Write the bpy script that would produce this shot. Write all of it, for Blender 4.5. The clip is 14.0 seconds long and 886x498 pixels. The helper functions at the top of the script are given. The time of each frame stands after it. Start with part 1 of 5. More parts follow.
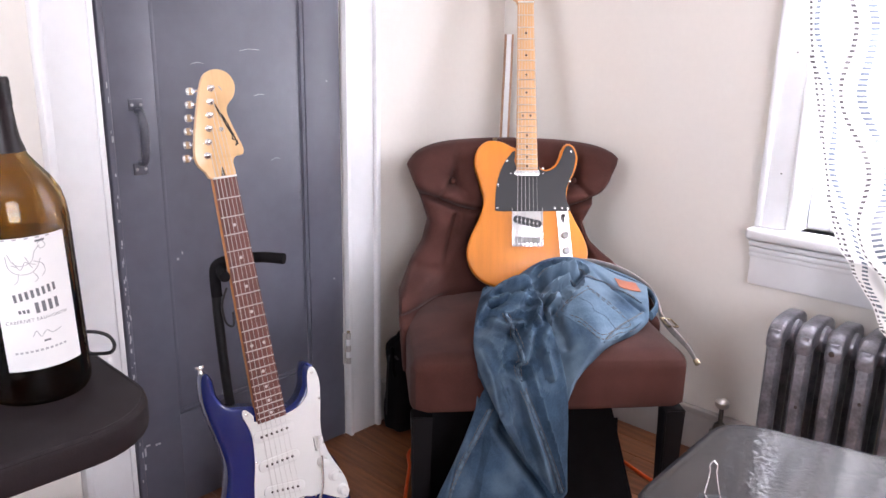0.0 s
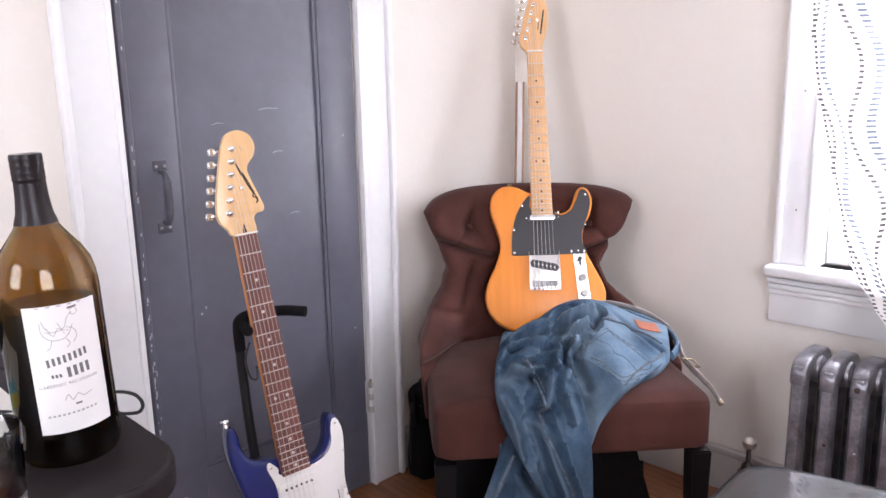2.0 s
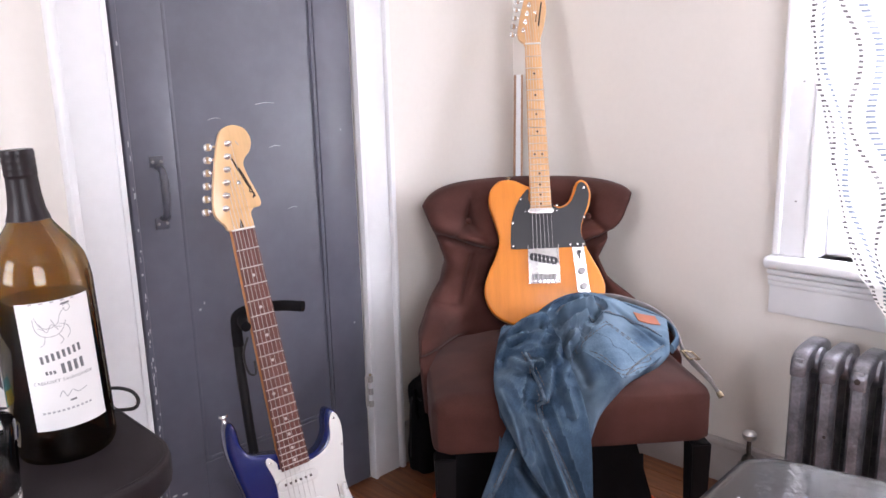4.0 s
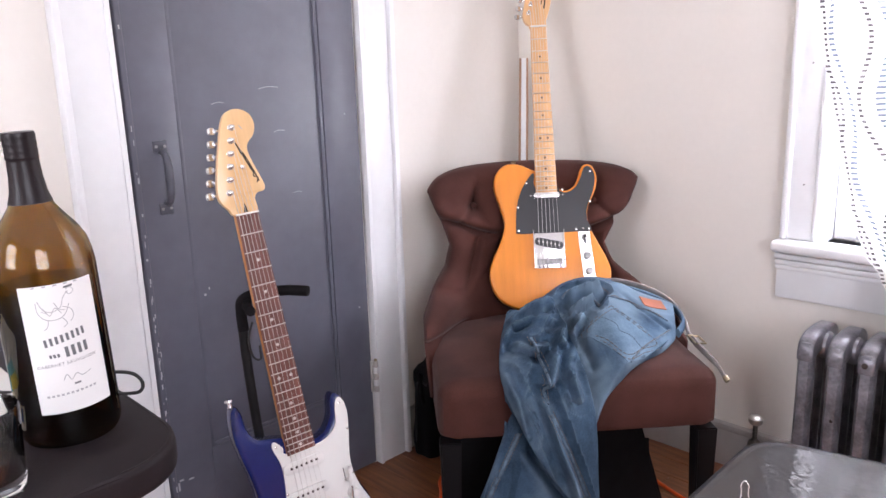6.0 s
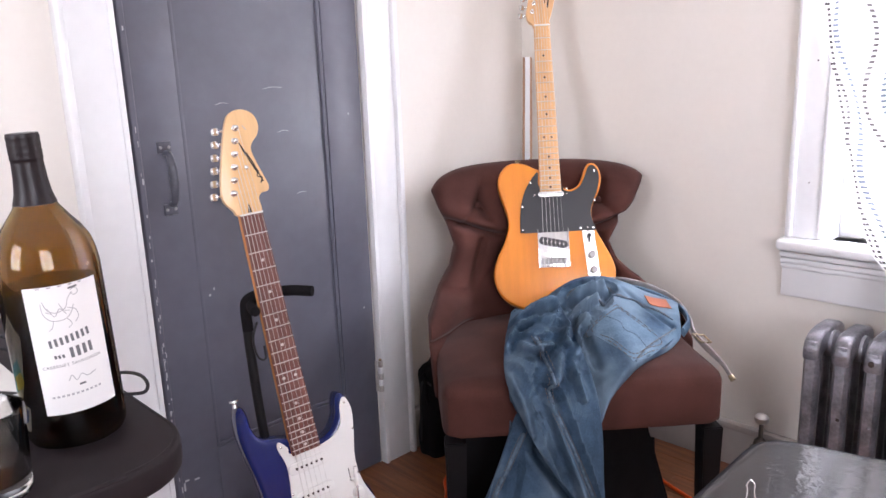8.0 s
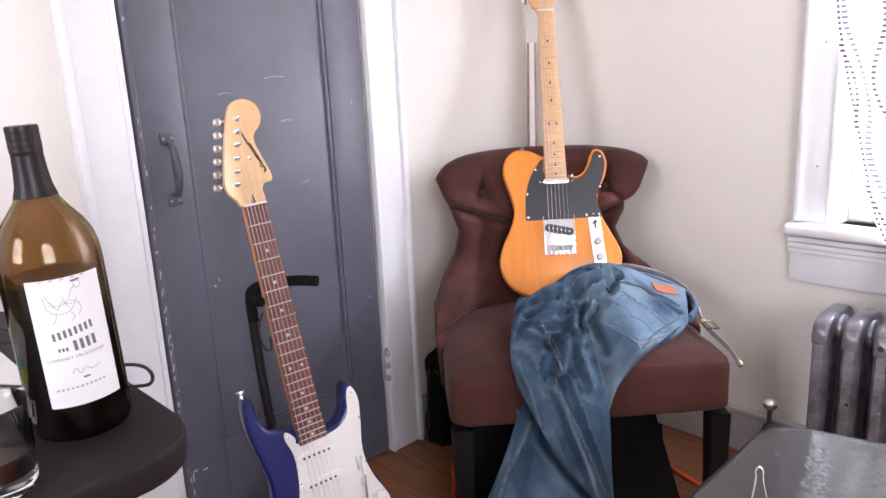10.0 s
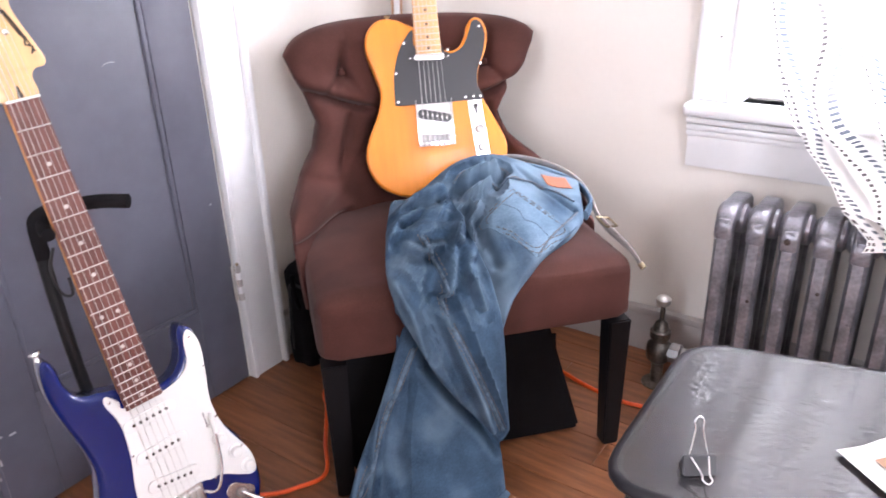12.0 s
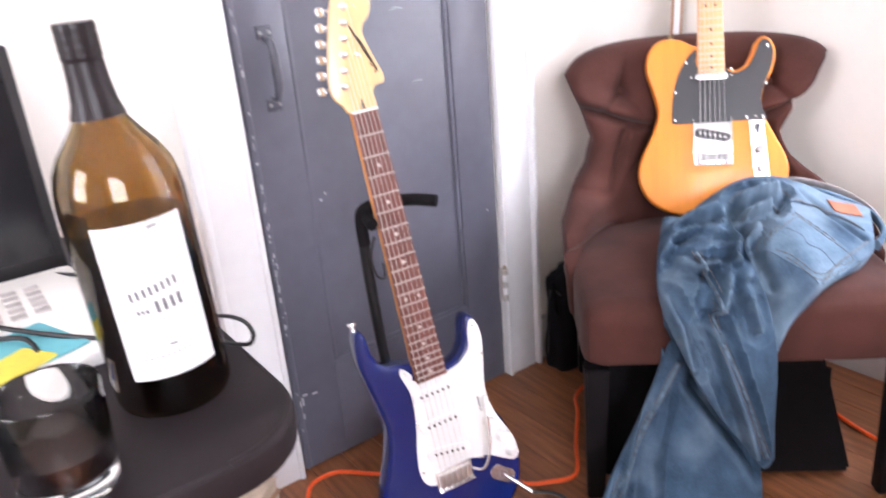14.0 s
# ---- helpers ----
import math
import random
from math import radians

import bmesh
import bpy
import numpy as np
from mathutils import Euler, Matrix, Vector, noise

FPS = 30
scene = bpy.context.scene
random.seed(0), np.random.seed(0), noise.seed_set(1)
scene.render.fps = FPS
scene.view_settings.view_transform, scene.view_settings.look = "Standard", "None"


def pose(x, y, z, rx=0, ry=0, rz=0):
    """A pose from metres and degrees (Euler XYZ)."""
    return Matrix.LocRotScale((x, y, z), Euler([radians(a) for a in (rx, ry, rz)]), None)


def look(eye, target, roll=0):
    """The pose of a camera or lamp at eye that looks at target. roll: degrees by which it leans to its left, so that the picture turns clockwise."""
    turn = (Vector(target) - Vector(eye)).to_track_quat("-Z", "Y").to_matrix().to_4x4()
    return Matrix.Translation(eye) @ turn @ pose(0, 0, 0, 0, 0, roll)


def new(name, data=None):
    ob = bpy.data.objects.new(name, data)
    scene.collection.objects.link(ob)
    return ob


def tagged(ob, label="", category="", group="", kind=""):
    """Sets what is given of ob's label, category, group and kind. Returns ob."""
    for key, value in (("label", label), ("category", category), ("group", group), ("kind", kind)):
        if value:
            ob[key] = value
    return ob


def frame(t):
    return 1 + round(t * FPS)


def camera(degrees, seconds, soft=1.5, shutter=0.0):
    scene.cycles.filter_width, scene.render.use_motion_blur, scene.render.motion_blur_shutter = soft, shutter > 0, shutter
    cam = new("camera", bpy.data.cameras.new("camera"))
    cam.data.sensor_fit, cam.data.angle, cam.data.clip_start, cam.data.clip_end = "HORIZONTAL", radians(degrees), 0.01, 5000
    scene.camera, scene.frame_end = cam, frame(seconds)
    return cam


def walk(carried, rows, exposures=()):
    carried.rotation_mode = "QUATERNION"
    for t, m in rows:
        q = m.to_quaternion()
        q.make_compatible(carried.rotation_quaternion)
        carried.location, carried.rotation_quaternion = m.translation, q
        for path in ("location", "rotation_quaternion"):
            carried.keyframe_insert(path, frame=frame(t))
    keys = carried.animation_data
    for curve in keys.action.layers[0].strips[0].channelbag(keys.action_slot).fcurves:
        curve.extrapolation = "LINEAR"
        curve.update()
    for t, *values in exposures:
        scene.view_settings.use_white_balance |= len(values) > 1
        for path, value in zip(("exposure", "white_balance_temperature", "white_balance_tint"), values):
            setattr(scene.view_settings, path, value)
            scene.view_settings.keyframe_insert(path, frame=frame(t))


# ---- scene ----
cam = camera(62.2, 14.0, shutter=0.6)
PATH = [
    (0, (1.48, -1.844, 1.044), (0.153, -0.435, 0.539), 1.1),
    (0.5, (1.486, -1.849, 1.045), (0.144, -0.449, 0.556), 0.9),
    (1, (1.485, -1.856, 1.051), (0.125, -0.463, 0.592), 0.8),
    (1.5, (1.493, -1.857, 1.058), (0.116, -0.468, 0.639), -0.1),
    (2, (1.497, -1.853, 1.063), (0.113, -0.465, 0.667), -1.1),
    (2.5, (1.5, -1.851, 1.063), (0.112, -0.465, 0.672), -1.4),
    (3, (1.501, -1.845, 1.063), (0.12, -0.457, 0.657), -1.5),
    (3.5, (1.499, -1.846, 1.066), (0.118, -0.452, 0.677), -1.7),
    (4, (1.499, -1.845, 1.061), (0.114, -0.462, 0.65), -1.5),
    (6.5, (1.495, -1.84, 1.055), (0.103, -0.475, 0.609), -1.8),
    (7, (1.497, -1.84, 1.056), (0.101, -0.478, 0.613), -2.0),
    (7.5, (1.496, -1.84, 1.055), (0.099, -0.48, 0.61), -2.0),
    (10, (1.492, -1.832, 1.053), (0.085, -0.493, 0.576), -2.8),
    (10.5, (1.475, -1.825, 1.05), (0.063, -0.504, 0.539), -2.7),
    (11, (1.439, -1.791, 1.049), (0.025, -0.503, 0.466), -2.6),
    (11.2, (1.406, -1.771, 1.045), (0.025, -0.47, 0.411), -3.5),
    (11.3, (1.39, -1.738, 1.043), (0.05, -0.417, 0.364), -4.0),
    (11.5, (1.38, -1.689, 1.042), (0.133, -0.318, 0.289), -4.0),
    (11.7, (1.318, -1.662, 1.024), (0.203, -0.198, 0.241), -2.1),
    (11.8, (1.302, -1.645, 1.02), (0.24, -0.148, 0.226), -2.1),
    (12, (1.293, -1.627, 1.023), (0.23, -0.141, 0.21), -1.9),
    (12.5, (1.242, -1.64, 1.01), (0.066, -0.272, 0.147), -1.9),
    (13, (1.222, -1.653, 1.0), (-0.039, -0.387, 0.1), -3.4),
    (13.5, (1.261, -1.7, 1.016), (-0.131, -0.538, 0.172), -4.4),
    (14, (1.292, -1.737, 1.042), (-0.228, -0.667, 0.304), -4.7),
]
walk(cam, [(t, look(eye, target, roll)) for t, eye, target, roll in PATH],
     [(t, e, 6100, 19) for t, e in ((0, 0.40), (2, 0.32), (4, 0.32), (7.5, 0.32), (10, 0.38), (11, 0.46), (11.5, 0.68), (12, 0.9), (12.5, 1.1), (13, 1.25), (13.5, 1.22), (14, 1.05))])

# ---- light ----
world = bpy.data.worlds.new("world")
world.use_nodes = True
scene.world = world
wn = world.node_tree.nodes
sky = wn.new("ShaderNodeTexSky")
sky.sky_type = "NISHITA"
sky.sun_disc = False
sky.sun_elevation, sky.sun_rotation = radians(40), radians(30)
world.node_tree.links.new(sky.outputs[0], wn["Background"].inputs[0])
wn["Background"].inputs[1].default_value = 0.12


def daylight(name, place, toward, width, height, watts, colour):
    """The sky's light that enters by a window opening, real or added."""
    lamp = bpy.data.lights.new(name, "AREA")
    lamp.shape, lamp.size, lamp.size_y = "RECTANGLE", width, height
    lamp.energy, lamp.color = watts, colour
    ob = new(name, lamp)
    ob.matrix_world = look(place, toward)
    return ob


daylight("window_daylight", (1.32, 0.135, 1.36), (1.22, -2.0, 0.9), 0.78, 1.36, 100, (0.95, 0.97, 1.0))
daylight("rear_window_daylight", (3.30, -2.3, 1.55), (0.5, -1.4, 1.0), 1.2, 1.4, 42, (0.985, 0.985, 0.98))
# fill lamp added to brighten the north wall, set in an invented south opening
daylight("added_side_fill", (0.9, -3.75, 1.45), (0.7, -1.0, 1.0), 0.9, 1.25, 27, (0.985, 0.985, 0.98))

# ---- materials ----


def material(name, colour, rough=0.5, metal=0.0, scale=8.0, vary=0.12, fine=120.0, bump=0.05, tint=None, coat=0.0,
             stretch=(1, 1, 1), spec=0.5, per_object=0.0, sheen=0.0):
    """A surface with its colour varied at two scales and a fine relief."""
    m = bpy.data.materials.new(name)
    m.use_nodes = True
    n, l = m.node_tree.nodes, m.node_tree.links
    b = n["Principled BSDF"]
    co = n.new("ShaderNodeTexCoord")
    mp = n.new("ShaderNodeMapping")
    mp.inputs["Scale"].default_value = stretch
    l.new(co.outputs["Object"], mp.inputs[0])
    big = n.new("ShaderNodeTexNoise")
    big.inputs["Scale"].default_value, big.inputs["Detail"].default_value = scale, 5
    small = n.new("ShaderNodeTexNoise")
    small.inputs["Scale"].default_value, small.inputs["Detail"].default_value = fine, 4
    l.new(mp.outputs[0], big.inputs[0])
    l.new(mp.outputs[0], small.inputs[0])
    mix = n.new("ShaderNodeMix")
    mix.data_type = "RGBA"
    dark = tint or tuple(c * (1 - 2 * vary) for c in colour)
    light = tuple(min(1, c * (1 + vary)) for c in colour)
    mix.inputs[6].default_value, mix.inputs[7].default_value = (*dark, 1), (*light, 1)
    add = n.new("ShaderNodeMath")
    add.operation = "MULTIPLY_ADD"
    l.new(small.outputs[0], add.inputs[0])
    add.inputs[1].default_value = 0.4
    l.new(big.outputs[0], add.inputs[2])
    ramp = n.new("ShaderNodeMapRange")
    ramp.inputs[1].default_value, ramp.inputs[2].default_value = 0.4, 1.0
    l.new(add.outputs[0], ramp.inputs[0])
    l.new(ramp.outputs[0], mix.inputs[0])
    out = mix.outputs[2]
    if per_object:
        info = n.new("ShaderNodeObjectInfo")
        hsv = n.new("ShaderNodeHueSaturation")
        mr = n.new("ShaderNodeMapRange")
        mr.inputs[3].default_value, mr.inputs[4].default_value = 1 - per_object, 1 + per_object
        l.new(info.outputs["Random"], mr.inputs[0])
        l.new(mr.outputs[0], hsv.inputs["Value"])
        l.new(out, hsv.inputs["Color"])
        out = hsv.outputs[0]
    l.new(out, b.inputs["Base Color"])
    b.inputs["Roughness"].default_value = rough
    b.inputs["Metallic"].default_value = metal
    b.inputs["Coat Weight"].default_value = coat
    b.inputs["Coat Roughness"].default_value = 0.06
    b.inputs["Specular IOR Level"].default_value = spec
    if sheen:
        b.inputs["Sheen Weight"].default_value = sheen
        b.inputs["Sheen Roughness"].default_value = 0.4
    if bump:
        bp = n.new("ShaderNodeBump")
        bp.inputs["Strength"].default_value, bp.inputs["Distance"].default_value = bump, 0.004
        l.new(add.outputs[0], bp.inputs["Height"])
        l.new(bp.outputs[0], b.inputs["Normal"])
    return m


def glass(name, colour, rough=0.0, ior=1.5):
    m = bpy.data.materials.new(name)
    m.use_nodes = True
    b = m.node_tree.nodes["Principled BSDF"]
    b.inputs["Base Color"].default_value = (*colour, 1)
    b.inputs["Transmission Weight"].default_value = 1
    b.inputs["Roughness"].default_value, b.inputs["IOR"].default_value = rough, ior
    return m


def glow(name, colour, strength):
    m = bpy.data.materials.new(name)
    m.use_nodes = True
    b = m.node_tree.nodes["Principled BSDF"]
    b.inputs["Base Color"].default_value = (*colour, 1)
    b.inputs["Emission Color"].default_value = (*colour, 1)
    b.inputs["Emission Strength"].default_value = strength
    return m


M = dict(
    wall=material("cream_plaster", (0.80, 0.755, 0.70), 0.75, scale=2.2, vary=0.025, fine=60, bump=0.10),
    ceiling=material("ceiling_white", (0.82, 0.81, 0.79), 0.8, scale=2, vary=0.02, bump=0.05),
    trim=material("white_gloss_paint", (0.80, 0.80, 0.81), 0.32, scale=5, vary=0.03, fine=40, bump=0.10),
    board=material("grey_white_paint", (0.46, 0.43, 0.41), 0.45, scale=5, vary=0.06, fine=40, bump=0.12),
    door=material("slate_grey_paint", (0.112, 0.112, 0.142), 0.38, scale=3.5, vary=0.12, fine=30, bump=0.16),
    chip=material("bare_paint_chip", (0.45, 0.45, 0.47), 0.6, vary=0.1),
    gap=material("shadow_gap_wood", (0.03, 0.028, 0.03), 0.8),
    floor=material("oiled_oak", (0.26, 0.100, 0.042), 0.34, scale=5, vary=0.28, fine=70, bump=0.10,
                   stretch=(1.2, 14, 14), per_object=0.14),
    chair=material("brown_microfibre", (0.078, 0.030, 0.0245), 0.9, scale=7, vary=0.24, fine=420, bump=0.14, spec=0.15, sheen=0.10),
    black=material("black_lacquer", (0.007, 0.006, 0.007), 0.5, vary=0.1, spec=0.2),
    tolex=material("black_tolex", (0.008, 0.007, 0.008), 0.8, scale=30, fine=600, bump=0.3, spec=0.08),
    tele=material("butterscotch_lacquer", (0.72, 0.235, 0.022), 0.33, scale=4, vary=0.07, fine=50, bump=0.0, coat=0.18,
                  stretch=(14, 1.2, 14)),
    maple=material("satin_maple", (0.72, 0.43, 0.21), 0.35, scale=6, vary=0.07, fine=60, bump=0.02, coat=0.25, stretch=(16, 1.3, 16)),
    maple2=material("amber_maple", (0.74, 0.47, 0.23), 0.28, scale=6, vary=0.06, fine=60, bump=0.02, coat=0.4, stretch=(16, 1.3, 16)),
    maple_edge=material("orange_maple_edge", (0.55, 0.22, 0.055), 0.35, scale=6, vary=0.08, coat=0.4, bump=0),
    rosewood=material("rosewood", (0.165, 0.060, 0.047), 0.45, scale=8, vary=0.30, fine=110, bump=0.08, stretch=(20, 1.5, 20)),
    blue=material("metallic_blue_lacquer", (0.005, 0.013, 0.110), 0.18, scale=5, vary=0.08, fine=900, bump=0, coat=0.6, spec=0.35),
    white=material("white_plastic", (0.80, 0.79, 0.77), 0.28, scale=4, vary=0.015, bump=0.0, coat=0.3),
    guard=material("black_plastic", (0.028, 0.028, 0.032), 0.35, scale=8, vary=0.05, bump=0.0),
    chrome=material("chrome", (0.84, 0.84, 0.85), 0.26, 1.0, vary=0.04, bump=0.0),
    nickel=material("satin_nickel", (0.70, 0.68, 0.66), 0.32, 1.0, vary=0.06, bump=0.02),
    steel=material("dull_steel", (0.35, 0.34, 0.34), 0.4, 1.0, vary=0.15),
    brass=material("worn_brass", (0.40, 0.33, 0.22), 0.4, 1.0, vary=0.25, scale=40),
    silver=material("aluminium_paint", (0.27, 0.26, 0.29), 0.30, 0.55, scale=22, vary=0.34, fine=150, bump=0.55),
    tarnish=material("tarnished_valve", (0.12, 0.105, 0.09), 0.34, 0.6, scale=40, vary=0.4, fine=160, bump=0.3),
    # darker than the door: the pull handle's shadows are put into this paint
    iron=material("shaded_painted_iron", (0.070, 0.070, 0.088), 0.30, scale=30, vary=0.15, bump=0.15),
    aged=material("aged_page_edges", (0.56, 0.46, 0.36), 0.8, scale=30, vary=0.2, fine=300, bump=0.2, stretch=(1, 1, 40)),
    thread=material("ochre_thread", (0.13, 0.115, 0.11), 0.8),
    # seam colour lightened to carry the highlight along the puckered ribs
    seam=material("pale_denim_seam", (0.115, 0.170, 0.235), 0.9, scale=90, vary=0.35, fine=400, bump=0.3),
    leather=material("tan_leather_patch", (0.36, 0.11, 0.055), 0.6, scale=20, vary=0.12),
    belt=material("grey_canvas", (0.30, 0.27, 0.26), 0.8, scale=60, vary=0.15, fine=600, bump=0.3),
    cart=material("dark_brown_laminate", (0.017, 0.012, 0.014), 0.55, scale=10, vary=0.12, fine=500, bump=0.12, spec=0.22),
    foil=material("plum_foil_capsule", (0.012, 0.007, 0.009), 0.36, 0.0, scale=20, vary=0.15, spec=0.3),
    label=material("paper_label", (0.80, 0.79, 0.78), 0.7, scale=6, vary=0.02, fine=300, bump=0.03),
    ink=material("grey_ink", (0.16, 0.16, 0.17), 0.8),
    pale_ink=material("pale_grey_ink", (0.42, 0.42, 0.43), 0.8),
    script=material("black_script", (0.03, 0.02, 0.015), 0.6),
    paper=material("paper", (0.78, 0.76, 0.72), 0.7, scale=8, vary=0.03),
    kraft=material("brown_card", (0.46, 0.27, 0.17), 0.7, scale=10, vary=0.15),
    cyan=material("cyan_print", (0.15, 0.48, 0.55), 0.5),
    yellow=material("yellow_print", (0.75, 0.62, 0.08), 0.5),
    navy=material("blue_print", (0.03, 0.07, 0.32), 0.5),
    screen=material("dark_screen", (0.010, 0.009, 0.011), 0.18, vary=0.02, bump=0),
    cable=material("black_rubber", (0.012, 0.011, 0.012), 0.5),
    orange=material("orange_vinyl", (0.80, 0.10, 0.015), 0.4),
    foam=material("black_foam", (0.008, 0.007, 0.008), 0.9, fine=500, bump=0.3, spec=0.1),
    dot=material("pearl_dot", (0.75, 0.74, 0.72), 0.3),
    darkdot=material("dark_dot", (0.04, 0.025, 0.02), 0.5),
    bottle=glass("amber_green_glass", (0.50, 0.31, 0.035)),
    clear=glass("clear_glass", (0.96, 0.97, 0.97)),
    pane=glass("window_glass", (1, 1, 1)),
    wine=material("dark_red_wine", (0.008, 0.001, 0.002), 0.2, bump=0),
    sky=glow("bright_overcast", (0.95, 0.97, 1.0), 3.2),
)


def denim_material(name, wash_from, wash_to, wash_most):
    """Washed denim: a fine twill, pale in broad areas and on ridges (wear plus painted light), blue in between."""
    m = material(name, (0.070, 0.125, 0.197), 0.95, scale=16, vary=0.12, fine=260, bump=0.30, tint=(0.020, 0.040, 0.070), spec=0.2)
    n, l = m.node_tree.nodes, m.node_tree.links
    wave = n.new("ShaderNodeTexWave")
    wave.inputs["Scale"].default_value, wave.inputs["Distortion"].default_value = 190, 1.5
    wave.bands_direction = "DIAGONAL"
    co = n.new("ShaderNodeTexCoord")
    l.new(co.outputs["Object"], wave.inputs[0])
    b = n["Principled BSDF"]
    old = b.inputs["Base Color"].links[0].from_socket
    mix = n.new("ShaderNodeMix")
    mix.data_type, mix.blend_type = "RGBA", "MULTIPLY"
    mix.inputs[0].default_value = 0.22
    l.new(old, mix.inputs[6])
    l.new(wave.outputs[0], mix.inputs[7])
    # broad washed-out areas, then raised folds paler: rubbed threads and painted-in light
    wash, span, fade = n.new("ShaderNodeTexNoise"), n.new("ShaderNodeMapRange"), n.new("ShaderNodeMix")
    wash.inputs["Scale"].default_value, wash.inputs["Detail"].default_value = 8.5, 3
    l.new(co.outputs["Object"], wash.inputs[0])
    span.inputs[1].default_value, span.inputs[2].default_value, span.inputs[4].default_value = wash_from, wash_to, wash_most
    l.new(wash.outputs[0], span.inputs[0])
    fade.data_type = "RGBA"
    fade.inputs[7].default_value = (0.165, 0.232, 0.300, 1)
    l.new(span.outputs[0], fade.inputs[0])
    l.new(mix.outputs[2], fade.inputs[6])
    geo, ridge_pale, pale = n.new("ShaderNodeNewGeometry"), n.new("ShaderNodeMapRange"), n.new("ShaderNodeMix")
    ridge_pale.inputs[1].default_value, ridge_pale.inputs[2].default_value, ridge_pale.inputs[4].default_value = 0.51, 0.60, 0.32
    pale.data_type = "RGBA"
    pale.inputs[7].default_value = (0.20, 0.29, 0.37, 1)
    l.new(geo.outputs["Pointiness"], ridge_pale.inputs[0])
    l.new(ridge_pale.outputs[0], pale.inputs[0])
    l.new(fade.outputs[2], pale.inputs[6])
    l.new(pale.outputs[2], b.inputs["Base Color"])
    return m


M["denim"] = denim_material("washed_denim", 0.50, 0.72, 0.65)
# seat and pocket: real wash, plus the window light they face put into the colour
M["seat_denim"] = denim_material("lit_washed_denim", 0.34, 0.60, 0.85)
M["faded_lit"] = material("lit_faded_denim", (0.165, 0.240, 0.315), 0.95, scale=18, vary=0.12, fine=260, bump=0.30, tint=(0.055, 0.098, 0.155), spec=0.2)


def ripple_glass():
    """Patio glass with a pebbled relief, over a grey underside."""
    m = glass("pebbled_glass", (0.10, 0.096, 0.105), 0.035)
    n, l = m.node_tree.nodes, m.node_tree.links
    co = n.new("ShaderNodeTexCoord")
    mp = n.new("ShaderNodeMapping")
    mp.inputs["Rotation"].default_value = (0, 0, radians(45))
    mp.inputs["Scale"].default_value = (1, 2.6, 1)
    nz = n.new("ShaderNodeTexNoise")
    nz.inputs["Scale"].default_value, nz.inputs["Detail"].default_value = 48, 0.5
    bp = n.new("ShaderNodeBump")
    bp.inputs["Strength"].default_value, bp.inputs["Distance"].default_value = 0.13, 0.004
    l.new(co.outputs["Object"], mp.inputs[0])
    l.new(mp.outputs[0], nz.inputs[0])
    l.new(nz.outputs[0], bp.inputs["Height"])
    l.new(bp.outputs[0], n["Principled BSDF"].inputs["Normal"])
    n["Principled BSDF"].inputs["Specular IOR Level"].default_value = 0.5
    n["Principled BSDF"].inputs["Transmission Weight"].default_value = 0.62
    return m


M["ripple"] = ripple_glass()


def curtain_material():
    """Sheer white cotton with rows of teal and grey dashes that follow an ogee."""
    m = bpy.data.materials.new("printed_sheer_cotton")
    m.use_nodes = True
    n, l = m.node_tree.nodes, m.node_tree.links
    co = n.new("ShaderNodeTexCoord")
    sep = n.new("ShaderNodeSeparateXYZ")
    l.new(co.outputs["UV"], sep.inputs[0])

    def op(kind, a, b=0.0, c=0.0):
        q = n.new("ShaderNodeMath")
        q.operation = kind
        for k, v in enumerate((a, b, c)):
            if isinstance(v, (int, float)):
                q.inputs[k].default_value = v
            else:
                l.new(v, q.inputs[k])
        return q.outputs[0]

    u, v = sep.outputs[0], sep.outputs[1]
    sway = op("MULTIPLY", op("SINE", op("MULTIPLY", v, 2 * math.pi / 0.30)), 0.016)
    cells = op("DIVIDE", u, 0.086)
    flip = op("SUBTRACT", op("MULTIPLY", op("FLOOR", op("MODULO", op("FLOOR", cells), 2.0)), 2.0), 1.0)
    pos = op("ADD", op("MULTIPLY", op("FRACT", cells), 0.086), op("MULTIPLY", sway, flip))
    one = op("LESS_THAN", op("ABSOLUTE", op("SUBTRACT", pos, 0.056)), 0.0080)
    two = op("LESS_THAN", op("ABSOLUTE", op("SUBTRACT", pos, 0.024)), 0.0040)
    dash = op("GREATER_THAN", op("SINE", op("MULTIPLY", v, 2 * math.pi / 0.0115)), 0.0)
    edge = op("LESS_THAN", op("ABSOLUTE", op("SUBTRACT", u, 0.027)), 0.0030)
    mask = op("MULTIPLY", op("MAXIMUM", op("MAXIMUM", one, two), edge), dash)
    nz = n.new("ShaderNodeTexNoise")
    nz.inputs["Scale"].default_value = 9
    l.new(co.outputs["UV"], nz.inputs[0])
    hue = n.new("ShaderNodeMix")
    hue.data_type = "RGBA"
    hue.inputs[6].default_value, hue.inputs[7].default_value = (0.10, 0.09, 0.09, 1), (0.13, 0.15, 0.18, 1)
    l.new(one, hue.inputs[0])
    col = n.new("ShaderNodeMix")
    col.data_type = "RGBA"
    col.inputs[6].default_value = (0.82, 0.80, 0.78, 1)
    l.new(op("MULTIPLY", mask, op("ADD", nz.outputs[0], 0.50)), col.inputs[0])
    l.new(hue.outputs[2], col.inputs[7])
    dif, tra, mix = n.new("ShaderNodeBsdfDiffuse"), n.new("ShaderNodeBsdfTranslucent"), n.new("ShaderNodeMixShader")
    mix.inputs[0].default_value = 0.14
    l.new(col.outputs[2], dif.inputs[0])
    l.new(col.outputs[2], tra.inputs[0])
    l.new(dif.outputs[0], mix.inputs[1])
    l.new(tra.outputs[0], mix.inputs[2])
    l.new(mix.outputs[0], n["Material Output"].inputs[0])
    return m


M["curtain"] = curtain_material()

